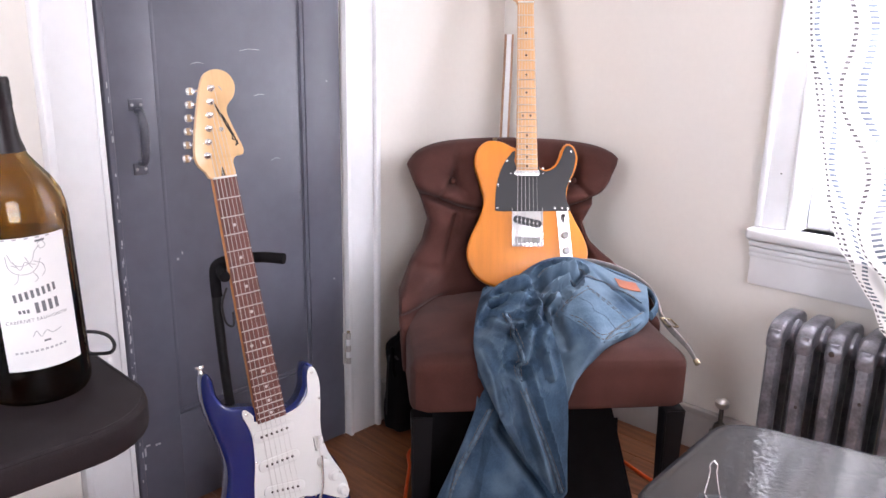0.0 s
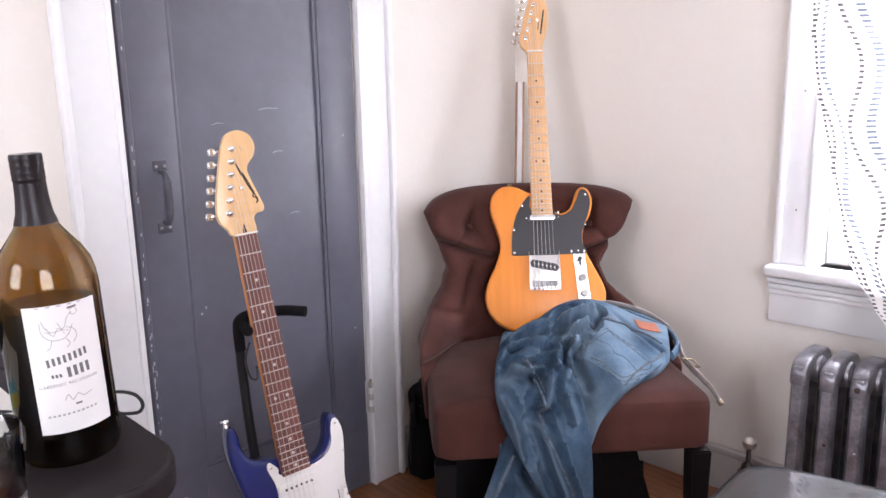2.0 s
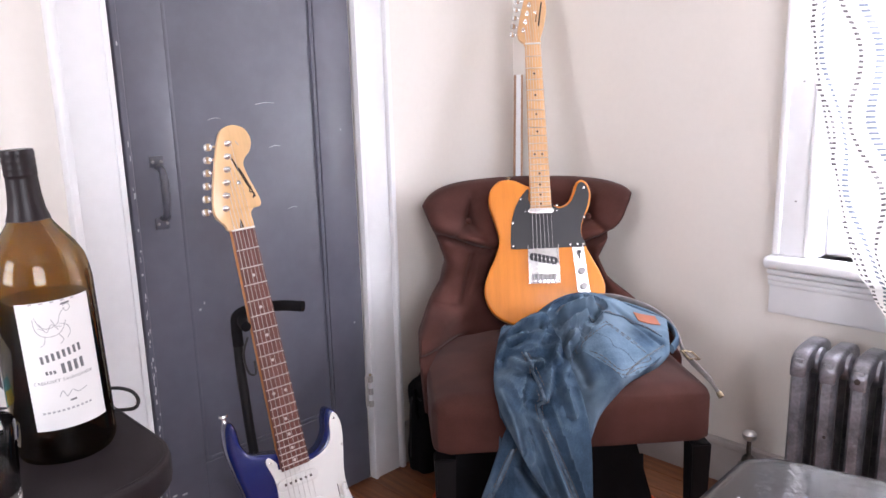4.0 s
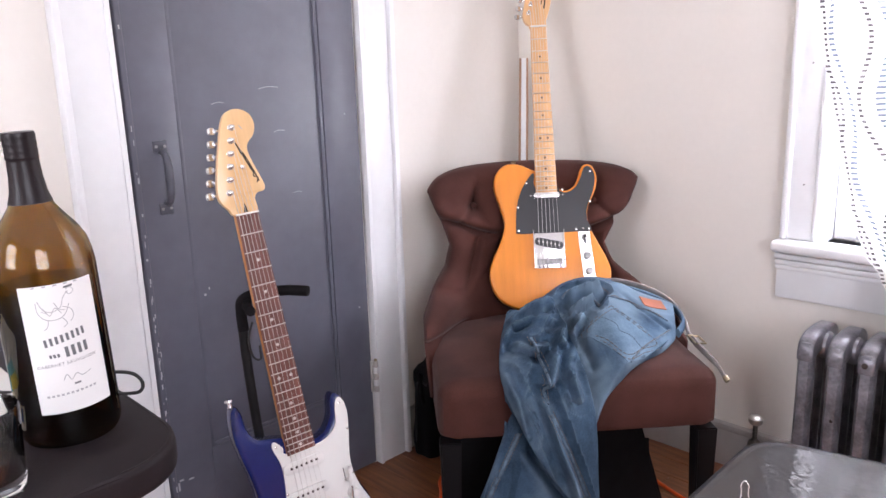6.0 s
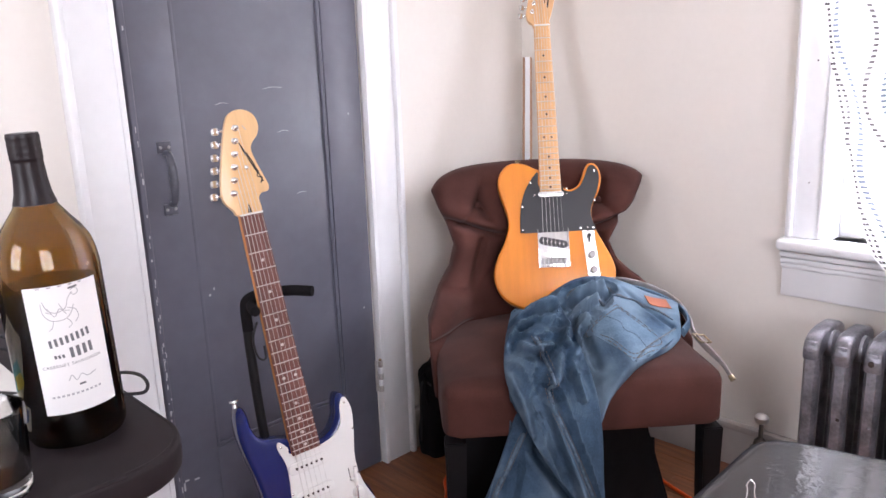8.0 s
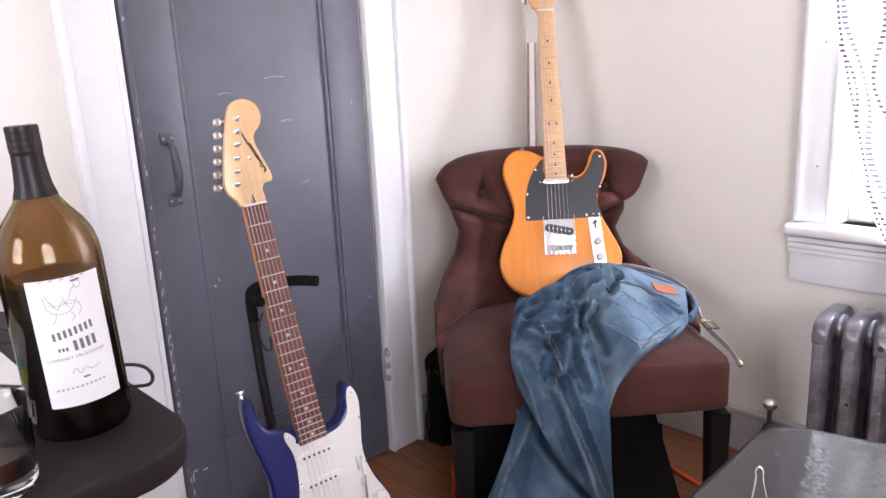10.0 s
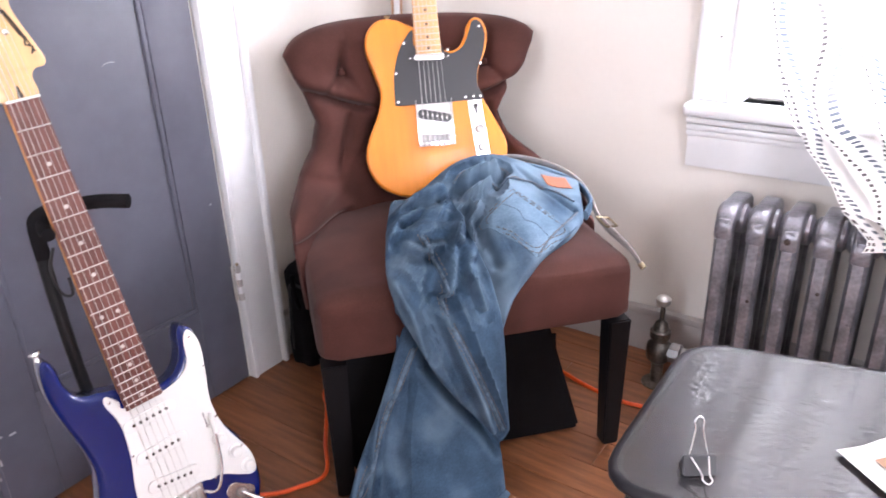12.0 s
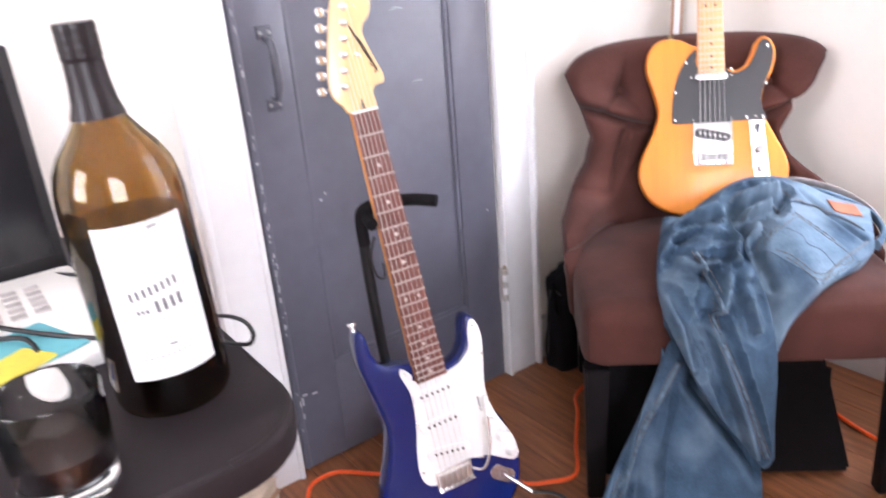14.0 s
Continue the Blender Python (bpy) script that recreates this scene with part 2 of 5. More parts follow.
# ---- mesh helpers ----
from mathutils.geometry import tessellate_polygon
from mathutils.bvhtree import BVHTree


def thing(name, label, category, m=Matrix.Identity(4), group="", kind=""):
    ob = new(name)
    ob.empty_display_size = 0.05
    ob.matrix_world = m
    return tagged(ob, label, category, group, kind)


def mesh_of(bm, mat, smooth=True):
    me = bpy.data.meshes.new("mesh")
    bmesh.ops.recalc_face_normals(bm, faces=bm.faces)
    bm.to_mesh(me)
    bm.free()
    me.materials.append(mat)
    if smooth:
        me.polygons.foreach_set("use_smooth", [True] * len(me.polygons))
        me.set_sharp_from_angle(angle=radians(38))
    return me


def part(name, bm, mat, parent, label="", smooth=True):
    me = bm if isinstance(bm, bpy.types.Mesh) else mesh_of(bm, mat, smooth)
    ob = new(name, me)
    ob.parent = parent
    return tagged(ob, label)


def solo(name, bm, mat, label, category, m=Matrix.Identity(4), kind="", group="", smooth=True):
    ob = new(name, mesh_of(bm, mat, smooth))
    ob.matrix_world = m
    return tagged(ob, label, category, group, kind)


def box(lo, hi, bevel=0.0, seg=2, bm=None):
    bm2 = bmesh.new()
    bmesh.ops.create_cube(bm2, size=1)
    lo, hi = Vector(lo), Vector(hi)
    for v in bm2.verts:
        v.co = Vector([(lo[i] + hi[i]) / 2 + v.co[i] * (hi[i] - lo[i]) for i in range(3)])
    if bevel:
        bmesh.ops.bevel(bm2, geom=list(bm2.edges), offset=bevel, segments=seg, profile=0.5, affect="EDGES")
    return join(bm, bm2)


def join(bm, other):
    if bm is None:
        return other
    me = bpy.data.meshes.new("tmp")
    other.to_mesh(me)
    other.free()
    bm.from_mesh(me)
    bpy.data.meshes.remove(me)
    return bm


def catmull(pts, per=6, closed=False):
    pts = [Vector(p) for p in pts]
    n, out = len(pts), []
    for i in range(n if closed else n - 1):
        if closed:
            a, b, c, d = (pts[(i + k) % n] for k in (-1, 0, 1, 2))
        else:
            a, b, c, d = pts[max(i - 1, 0)], pts[i], pts[i + 1], pts[min(i + 2, n - 1)]
        for k in range(per):
            t = k / per
            out.append(0.5 * ((2 * b) + (c - a) * t + (2 * a - 5 * b + 4 * c - d) * t * t + (3 * b - a - 3 * c + d) * t ** 3))
    if not closed:
        out.append(pts[-1])
    return out


def tube(pts, r, n=8, per=6, bm=None, smooth=True, flat=1.0):
    """A round (or flattened) tube along points; r may be one radius or one a point."""
    path = catmull(pts, per) if smooth and len(pts) > 2 else [Vector(p) for p in pts]
    bm2 = bmesh.new()
    rings, up = [], None
    for i, p in enumerate(path):
        t = (path[min(i + 1, len(path) - 1)] - path[max(i - 1, 0)]).normalized()
        if up is None:
            up = t.orthogonal().normalized()
        up = (up - t * up.dot(t)).normalized()
        side = t.cross(up)
        rad = r if isinstance(r, (int, float)) else float(np.interp(i / max(1, len(path) - 1), np.linspace(0, 1, len(r)), r))
        rings.append([bm2.verts.new(p + up * math.cos(2 * math.pi * k / n) * rad * flat + side * math.sin(2 * math.pi * k / n) * rad) for k in range(n)])
    for a, b in zip(rings, rings[1:]):
        for k in range(n):
            bm2.faces.new((a[k], a[(k + 1) % n], b[(k + 1) % n], b[k]))
    bm2.faces.new(rings[0][::-1])
    bm2.faces.new(rings[-1])
    return join(bm, bm2)


def lathe(profile, n=32, m=None, bm=None):
    """A body of revolution about z from (radius, height) pairs."""
    bm2, rings = bmesh.new(), []
    for r, z in profile:
        rings.append([bm2.verts.new((r * math.cos(2 * math.pi * k / n), r * math.sin(2 * math.pi * k / n), z)) for k in range(n)])
    for a, b in zip(rings, rings[1:]):
        for k in range(n):
            bm2.faces.new((a[k], a[(k + 1) % n], b[(k + 1) % n], b[k]))
    bm2.faces.new(rings[0][::-1])
    bm2.faces.new(rings[-1])
    if m is not None:
        bm2.transform(m)
    return join(bm, bm2)


def slab(outline, z0, z1, bevel=0.0, seg=3, per=5, curved=True, bm=None):
    """A plate cut to an outline in x, y; its rims rounded."""
    pts = catmull([(x, y, 0) for x, y in outline], per, True) if curved else [Vector((x, y, 0)) for x, y in outline]
    bm2 = bmesh.new()
    n = len(pts)
    area = sum(pts[i].x * pts[(i + 1) % n].y - pts[(i + 1) % n].x * pts[i].y for i in range(n))
    if area < 0:
        pts.reverse()
    inward = []
    for i in range(n):
        t = (pts[(i + 1) % n] - pts[i - 1]).normalized()
        inward.append(Vector((-t.y, t.x, 0)))
    if bevel:
        levels = [(bevel - bevel * math.sin(math.pi / 2 * k / seg), z0 + bevel - bevel * math.cos(math.pi / 2 * k / seg)) for k in range(seg + 1)]
        levels += [(bevel - bevel * math.cos(math.pi / 2 * k / seg), z1 - bevel + bevel * math.sin(math.pi / 2 * k / seg)) for k in range(seg + 1)]
    else:
        levels = [(0, z0), (0, z1)]
    rings = [[bm2.verts.new(pts[i] + inward[i] * off + Vector((0, 0, z))) for i in range(n)] for off, z in levels]
    for a, b in zip(rings, rings[1:]):
        for k in range(n):
            bm2.faces.new((a[k], a[(k + 1) % n], b[(k + 1) % n], b[k]))
    for ring, flip in ((rings[0], True), (rings[-1], False)):
        for a, b, c in tessellate_polygon([[v.co for v in ring]]):
            if len({a, b, c}) == 3:
                bm2.faces.new((ring[c], ring[b], ring[a]) if flip else (ring[a], ring[b], ring[c]))
    return join(bm, bm2)


def rounded(x0, y0, x1, y1, r, n=5):
    """Outline of a rectangle with round corners."""
    out = []
    for cx, cy, a0 in ((x1 - r, y1 - r, 0), (x0 + r, y1 - r, 90), (x0 + r, y0 + r, 180), (x1 - r, y0 + r, 270)):
        out += [(cx + r * math.cos(radians(a0 + 90 * k / n)), cy + r * math.sin(radians(a0 + 90 * k / n))) for k in range(n + 1)]
    return out


def grid(rows, thick=0.0, closed=False):
    """A surface through rows of points; thick: a second side behind it."""
    bm = bmesh.new()
    vs = [[bm.verts.new(p) for p in row] for row in rows]
    for a, b in zip(vs, vs[1:]):
        m = len(a)
        for k in range(m if closed else m - 1):
            bm.faces.new((a[k], a[(k + 1) % m], b[(k + 1) % m], b[k]))
    if thick:
        bmesh.ops.recalc_face_normals(bm, faces=bm.faces)
        bmesh.ops.solidify(bm, geom=list(bm.faces), thickness=thick)
    return bm

def smooth01(t):
    t = max(0.0, min(1.0, t))
    return t * t * (3 - 2 * t)


# ---- the room ----
X1, Y1, TOP = 3.25, -3.70, 2.45
WX = -0.015          # face of the door wall
DL, DR, DT = -1.247, -0.652, 2.02


def wall_with_hole(name, axis, at, out, a0, a1, hole, label):
    """A wall of thickness out, across axis, with one opening (a, b, z0, z1) through it."""
    bm = None
    a, b, z0, z1 = hole
    for p, q, s, t in ((a0, a, 0, TOP), (b, a1, 0, TOP), (a, b, z1, TOP), (a, b, 0, z0)):
        if q - p > 1e-4 and t - s > 1e-4:
            lo, hi = ((min(at, at + out), p, s), (max(at, at + out), q, t)) if axis == "x" else ((p, min(at, at + out), s), (q, max(at, at + out), t))
            bm = box(lo, hi, bm=bm)
    return solo(name, bm, M["wall"], label, "wall", kind="structure", smooth=False)


wall_with_hole("wall_west", "x", WX, -0.12, Y1 - 0.12, 0.0, (DL, DR, 0, DT), "cream painted plaster wall with a grey closet door")
wall_with_hole("wall_north", "y", 0.0, 0.14, WX - 0.12, X1 + 0.12, (0.915, 1.72, 0.655, 2.05), "cream painted plaster wall with a white window")
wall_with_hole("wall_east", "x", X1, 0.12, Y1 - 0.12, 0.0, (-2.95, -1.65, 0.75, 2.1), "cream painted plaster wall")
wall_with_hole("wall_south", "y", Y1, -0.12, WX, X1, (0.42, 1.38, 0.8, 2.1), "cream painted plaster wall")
solo("ceiling", box((WX - 0.12, Y1 - 0.12, TOP), (X1 + 0.12, 0.14, TOP + 0.1)), M["ceiling"], "plain white painted ceiling", "ceiling", kind="structure", smooth=False)
floor = solo("floor", box((WX - 0.30, Y1 - 0.12, -0.08), (X1 + 0.12, 0.14, -0.012)), M["gap"], "reddish brown oak strip floor", "floor", kind="structure", smooth=False)
solo("closet_back", box((WX - 0.62, DL - 0.2, 0), (WX - 0.60, DR + 0.2, DT + 0.1)), M["wall"], "plain closet back wall", "wall", kind="structure", smooth=False)
solo("backdrop", box((-3, 2.5, -2), (6, 2.52, 5)), M["sky"], "bright white overcast sky outside the window", "sky", kind="structure", smooth=False)

# baseboards
solo("baseboard_north", box((0.0, -0.016, 0), (X1, 0.0, 0.105), 0.003, bm=box((0.0, -0.024, 0.105), (X1, 0.0, 0.125), 0.006)),
     M["board"], "grey-white painted moulded baseboard", "baseboard", kind="structure")
solo("baseboard_west", box((WX, DR + 0.115, 0), (WX + 0.016, -0.026, 0.105), 0.003, bm=box((WX, DR + 0.115, 0.105), (WX + 0.024, -0.026, 0.125), 0.006)),
     M["board"], "white painted moulded baseboard", "baseboard", kind="structure")


def casing(name, lo_y, hi_y, inner):
    """One upright of the door casing: a flat board, an outer back band and an inner bead."""
    bm = box((WX, lo_y, 0), (0.006, hi_y, DT + 0.11), 0.004)
    outer = hi_y if inner < hi_y - 0.05 else lo_y
    sgn = 1 if outer == hi_y else -1
    bm = box((WX, min(outer, outer + sgn * 0.016), 0), (0.018, max(outer, outer + sgn * 0.016), DT + 0.13), 0.005, bm=bm)
    y = inner
    bm = box((0.004, min(y, y + sgn * 0.012), 0), (0.011, max(y, y + sgn * 0.012), DT), 0.003, bm=bm)
    return solo(name, bm, M["trim"], "white gloss painted wooden door casing", "door trim", kind="structure")


casing("trim_right", DR + 0.004, DR + 0.098, DR + 0.004)
casing("trim_left", DL - 0.098, DL - 0.004, DL - 0.004)
solo("trim_head", box((WX, DL - 0.115, DT + 0.004), (0.008, DR + 0.115, DT + 0.10), 0.004), M["trim"], "white painted wooden door head casing", "door trim", kind="structure")


def closet_door():
    d = thing("door_1", "slate grey painted panelled wooden closet door, closed, chipped edges", "door", kind="structure")
    x0, x1 = -0.045, -0.004
    pl, pr = -1.136, -0.762
    part("stile", box((x0, DL + 0.005, 0.008), (x1, pl, DT - 0.004), 0.003), M["door"], d)
    part("stile", box((x0, pr, 0.008), (x1, DR - 0.004, DT - 0.004), 0.003), M["door"], d)
    part("rail", box((x0, pl, 0.008), (x1 - 0.0015, pr, 0.24), 0.002), M["door"], d)
    part("rail", box((x0, pl, 1.86), (x1 - 0.0015, pr, DT - 0.004), 0.002), M["door"], d)
    part("panel", box((x0 + 0.01, pl, 0.24), (x1 - 0.010, pr, 1.86)), M["door"], d, smooth=False)
    for y, s in ((pl, 1), (pr, -1)):
        bm = box((x1 - 0.010, min(y, y + s * 0.010), 0.24), (x1 - 0.003, max(y, y + s * 0.010), 1.86), 0.003)
        part("moulding", bm, M["door"], d)
    part("moulding", box((x1 - 0.010, pl, 0.24), (x1 - 0.003, pr, 0.25), 0.003), M["door"], d)
    # pull handle with two flanges
    h = part("handle", tube([(0.0, -1.180, 0.928), (0.018, -1.180, 0.924), (0.027, -1.180, 0.903), (0.028, -1.180, 0.875), (0.027, -1.180, 0.847),
                             (0.018, -1.180, 0.826), (0.0, -1.180, 0.822)], [0.006, 0.007, 0.0085, 0.0095, 0.0085, 0.007, 0.006], 10), M["iron"], d, "painted-over iron pull handle")
    for z in (0.940, 0.810):
        part("flange", box((-0.0055, -1.195, z - 0.012), (0.0005, -1.165, z + 0.012), 0.002), M["iron"], h)
        for y in (-1.189, -1.171):
            part("screw", lathe([(0.0035, 0), (0.0035, 0.0012), (0.001, 0.002)], 8, pose(0, y, z, 0, 90, 0)), M["steel"], h)
    # hinge knuckles
    for z in (0.222, 1.70):
        hg = part("hinge", box((-0.0035, DR - 0.010, z), (0.0005, DR - 0.002, z + 0.09), 0.001), M["board"], d, "worn paint-covered hinge")
        for k in range(5):
            part("knuckle", lathe([(0.0065, 0.0005), (0.007, 0.002), (0.007, 0.015), (0.0065, 0.0172)], 10, pose(0.007, DR + 0.002, z + k * 0.018)), M["trim"] if k % 2 else M["board"], hg)
        part("pin", lathe([(0.003, 0), (0.005, 0.003), (0.003, 0.006)], 8, pose(0.007, DR + 0.002, z + 0.09)), M["brass"], hg)
    # worn, rounded closing edge; a near-black strip paints the shade in the gap beside it
    part("edge_strip", box((x0, DL + 0.0055, 0.010), (x1 + 0.0035, DL + 0.0185, DT - 0.006), 0.0034, 3), M["door"], d, "worn rounded closing edge")
    part("rebate", box((x0 - 0.012, DL - 0.0035, 0.004), (x0 - 0.002, DL + 0.012, DT)), M["gap"], d, smooth=False)
    # chipped paint along the closing edge and low on the stile
    random.seed(4)
    bm = None
    for _ in range(46):
        z = random.choice((random.uniform(0.35, 0.9), random.uniform(0.05, 1.5)))
        y = DL + 0.006 + abs(random.gauss(0, 0.003))
        w, h2 = random.uniform(0.001, 0.003), random.uniform(0.003, 0.014)
        bm = box((x1 + 0.0015, y + 0.003, z), (x1 + 0.0041, y + 0.003 + w, z + h2), bm=bm)
    for y, z, w, h2 in ((-1.226, 0.168, 0.004, 0.02), (-1.222, 0.190, 0.010, 0.004), (-1.200, 0.185, 0.012, 0.004), (-1.229, 0.135, 0.004, 0.014),
                        (-0.688, 0.47, 0.004, 0.004), (-1.112, 0.60, 0.005, 0.005), (-1.10, 0.612, 0.003, 0.006), (-0.70, 0.98, 0.003, 0.005)):
        xf = x1 if (y < pl or y > pr) else x1 - 0.010
        bm = box((xf - 0.001, y, z), (xf + 0.0006, y + w, z + h2), bm=bm)
    part("paint_chip", bm, M["chip"], d, "bare chips in the grey paint", smooth=False)
    for y, z, w in ((-0.93, 1.05, 0.05), (-0.90, 0.95, 0.03), (-1.05, 1.02, 0.03), (-0.86, 0.80, 0.025)):
        part("scratch", tube([(x1 - 0.0100, y, z), (x1 - 0.0098, y + w / 2, z + 0.004), (x1 - 0.0100, y + w, z + 0.002)], 0.0005, 5), M["chip"], d)
    return d


closet_door()


def window():
    w = thing("window_1", "white painted wooden sash window with a deep stool and apron", "window", kind="structure")
    x0, x1, z0, z1 = 0.915, 1.72, 0.655, 2.05
    bm = box((0.832, -0.018, z0), (x0 - 0.006, 0.0, z1 + 0.09), 0.004)
    bm = box((0.822, -0.030, z0), (0.838, 0.0, z1 + 0.10), 0.005, bm=bm)
    bm = box((x0 - 0.022, -0.024, z0), (x0 - 0.008, 0.0, z1), 0.005, bm=bm)
    part("window_casing", bm, M["trim"], w)
    part("window_casing", box((x1, -0.018, z0), (x1 + 0.085, 0.0, z1 + 0.09), 0.004), M["trim"], w)
    part("window_casing", box((0.832, -0.020, z1), (x1 + 0.085, 0.0, z1 + 0.09), 0.004), M["trim"], w)
    part("window_sill", box((0.812, -0.058, 0.625), (x1 + 0.11, 0.055, 0.655), 0.011, 4), M["trim"], w, "thick painted stool with rounded nose")
    bm = box((0.818, -0.018, 0.505), (x1 + 0.09, 0.0, 0.624), 0.004)
    for k, (z, d) in enumerate(((0.606, 0.034), (0.590, 0.028), (0.576, 0.023))):
        bm = box((0.815, -d, z), (x1 + 0.092, -0.002, z + 0.014), 0.005, bm=bm)
    part("apron", bm, M["trim"], w, "moulded painted apron under the stool")
    for xa, xb in ((x0, x0 + 0.006), (x1 - 0.006, x1)):
        part("jamb", box((xa, 0.0, z0), (xb, 0.14, z1)), M["trim"], w, smooth=False)
    part("jamb", box((x0 + 0.006, 0.0, z1 - 0.006), (x1 - 0.006, 0.14, z1)), M["trim"], w, smooth=False)
    for za, zb, y in ((z0 + 0.002, 1.36, 0.045), (1.32, z1 - 0.008, 0.082)):
        s = part("window_frame", box((x0 + 0.008, y, za), (x0 + 0.058, y + 0.034, zb), 0.003), M["trim"], w)
        part("sash_rail", box((x1 - 0.058, y, za), (x1 - 0.008, y + 0.034, zb), 0.003), M["trim"], s)
        part("sash_rail", box((x0 + 0.058, y, za), (x1 - 0.058, y + 0.034, za + 0.055), 0.003), M["trim"], s)
        part("sash_rail", box((x0 + 0.058, y, zb - 0.04), (x1 - 0.058, y + 0.034, zb), 0.003), M["trim"], s)
        p = part("pane", box((x0 + 0.056, y + 0.014, za + 0.05), (x1 - 0.056, y + 0.018, zb - 0.036)), M["pane"], w, smooth=False)
        p.visible_shadow = False
    for y, z in ((-0.019, 1.07), (-0.019, 0.79)):
        part("nail", lathe([(0.002, 0), (0.002, 0.002), (0.001, 0.003)], 6, pose(0.868, y, z, 90, 0, 0)), M["darkdot"], w)
    return w


window()


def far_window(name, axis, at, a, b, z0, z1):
    """A plain unseen window behind the camera."""
    w = thing(name, "unseen white painted window letting in daylight", "window", kind="structure")
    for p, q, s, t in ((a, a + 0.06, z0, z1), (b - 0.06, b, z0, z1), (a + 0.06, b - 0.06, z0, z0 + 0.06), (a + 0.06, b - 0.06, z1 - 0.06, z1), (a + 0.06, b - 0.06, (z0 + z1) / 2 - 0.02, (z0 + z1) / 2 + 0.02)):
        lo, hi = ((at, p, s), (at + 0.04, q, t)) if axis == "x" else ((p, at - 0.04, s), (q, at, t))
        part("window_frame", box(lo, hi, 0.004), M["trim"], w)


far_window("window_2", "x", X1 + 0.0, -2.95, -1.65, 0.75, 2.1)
# invented window round the added fill lamp
far_window("added_window_3", "y", Y1 - 0.0, 0.42, 1.38, 0.8, 2.1)


def curtain():
    zs = [0.62 + 1.48 * k / 52 for k in range(53)]
    edge = lambda z: float(np.interp(z, [0.49, 0.55, 0.60, 0.64, 0.71, 0.80, 0.90, 0.98, 1.10, 1.22, 1.5, 2.1], [1.215, 1.150, 1.078, 1.036, 1.006, 0.982, 0.957, 0.934, 0.904, 0.885, 0.868, 0.85]))
    rows, uv = [], []

    def row_at(z, forward, hem):
        """One row of the cloth; hem 0 to 1 as it nears the end that lies on the radiator."""
        row, e = [], edge(z)
        for k in range(161):
            f = k / 160
            x = e + f * (1.80 - e)
            fold = 0.020 * math.sin(f * 44 + 1.2 * z) + 0.012 * math.sin(f * 19 - 2.2 * z) + 0.006 * math.sin(f * 83 + 5 * z)
            crumple = 0.016 * hem * noise.noise(Vector((x * 22, forward * 30, 4.0)))
            row.append((x + 0.012 * hem * noise.noise(Vector((x * 15, z * 25, 1))), -0.085 + fold * (0.7 + 0.5 * (2.1 - z)) * (1 - 0.7 * hem) - forward, z + crumple))
            uv.append((f * 0.95 + 0.02, z - 0.6 * forward))
        return row

    for k in range(25):
        f = k / 24
        # hem droops past the front of the radiator, then lies over its top
        z = 0.470 + 0.062 * smooth01(f / 0.30) + 0.088 * smooth01((f - 0.35) / 0.65)
        forward = 0.155 - 0.020 * f if f < 0.3 else 0.149 * (1 - smooth01((f - 0.3) / 0.7))
        rows.append(row_at(max(z, 0.470), forward, 1 - 0.9 * f))
    for z in zs[1:]:
        rows.append(row_at(z, 0.0, 0.0))
    bm = grid(rows)
    me = mesh_of(bm, M["curtain"])
    layer = me.uv_layers.new(name="cloth")
    for loop in me.loops:
        layer.data[loop.index].uv = uv[loop.vertex_index]
    ob = new("curtain", me)
    tagged(ob, "sheer white cotton curtain printed with teal dashes", "curtain")
    rod = thing("curtain_rod", "white metal curtain rod over the window", "curtain rod")
    part("pole", tube([(0.78, -0.085, 2.115), (1.86, -0.085, 2.115)], 0.009, 10), M["trim"], rod)
    for x in (0.80, 1.83):
        part("bracket", box((x - 0.006, -0.085, 2.10), (x + 0.006, -0.019, 2.112), 0.002), M["trim"], rod)


curtain()

# ---- radiator ----


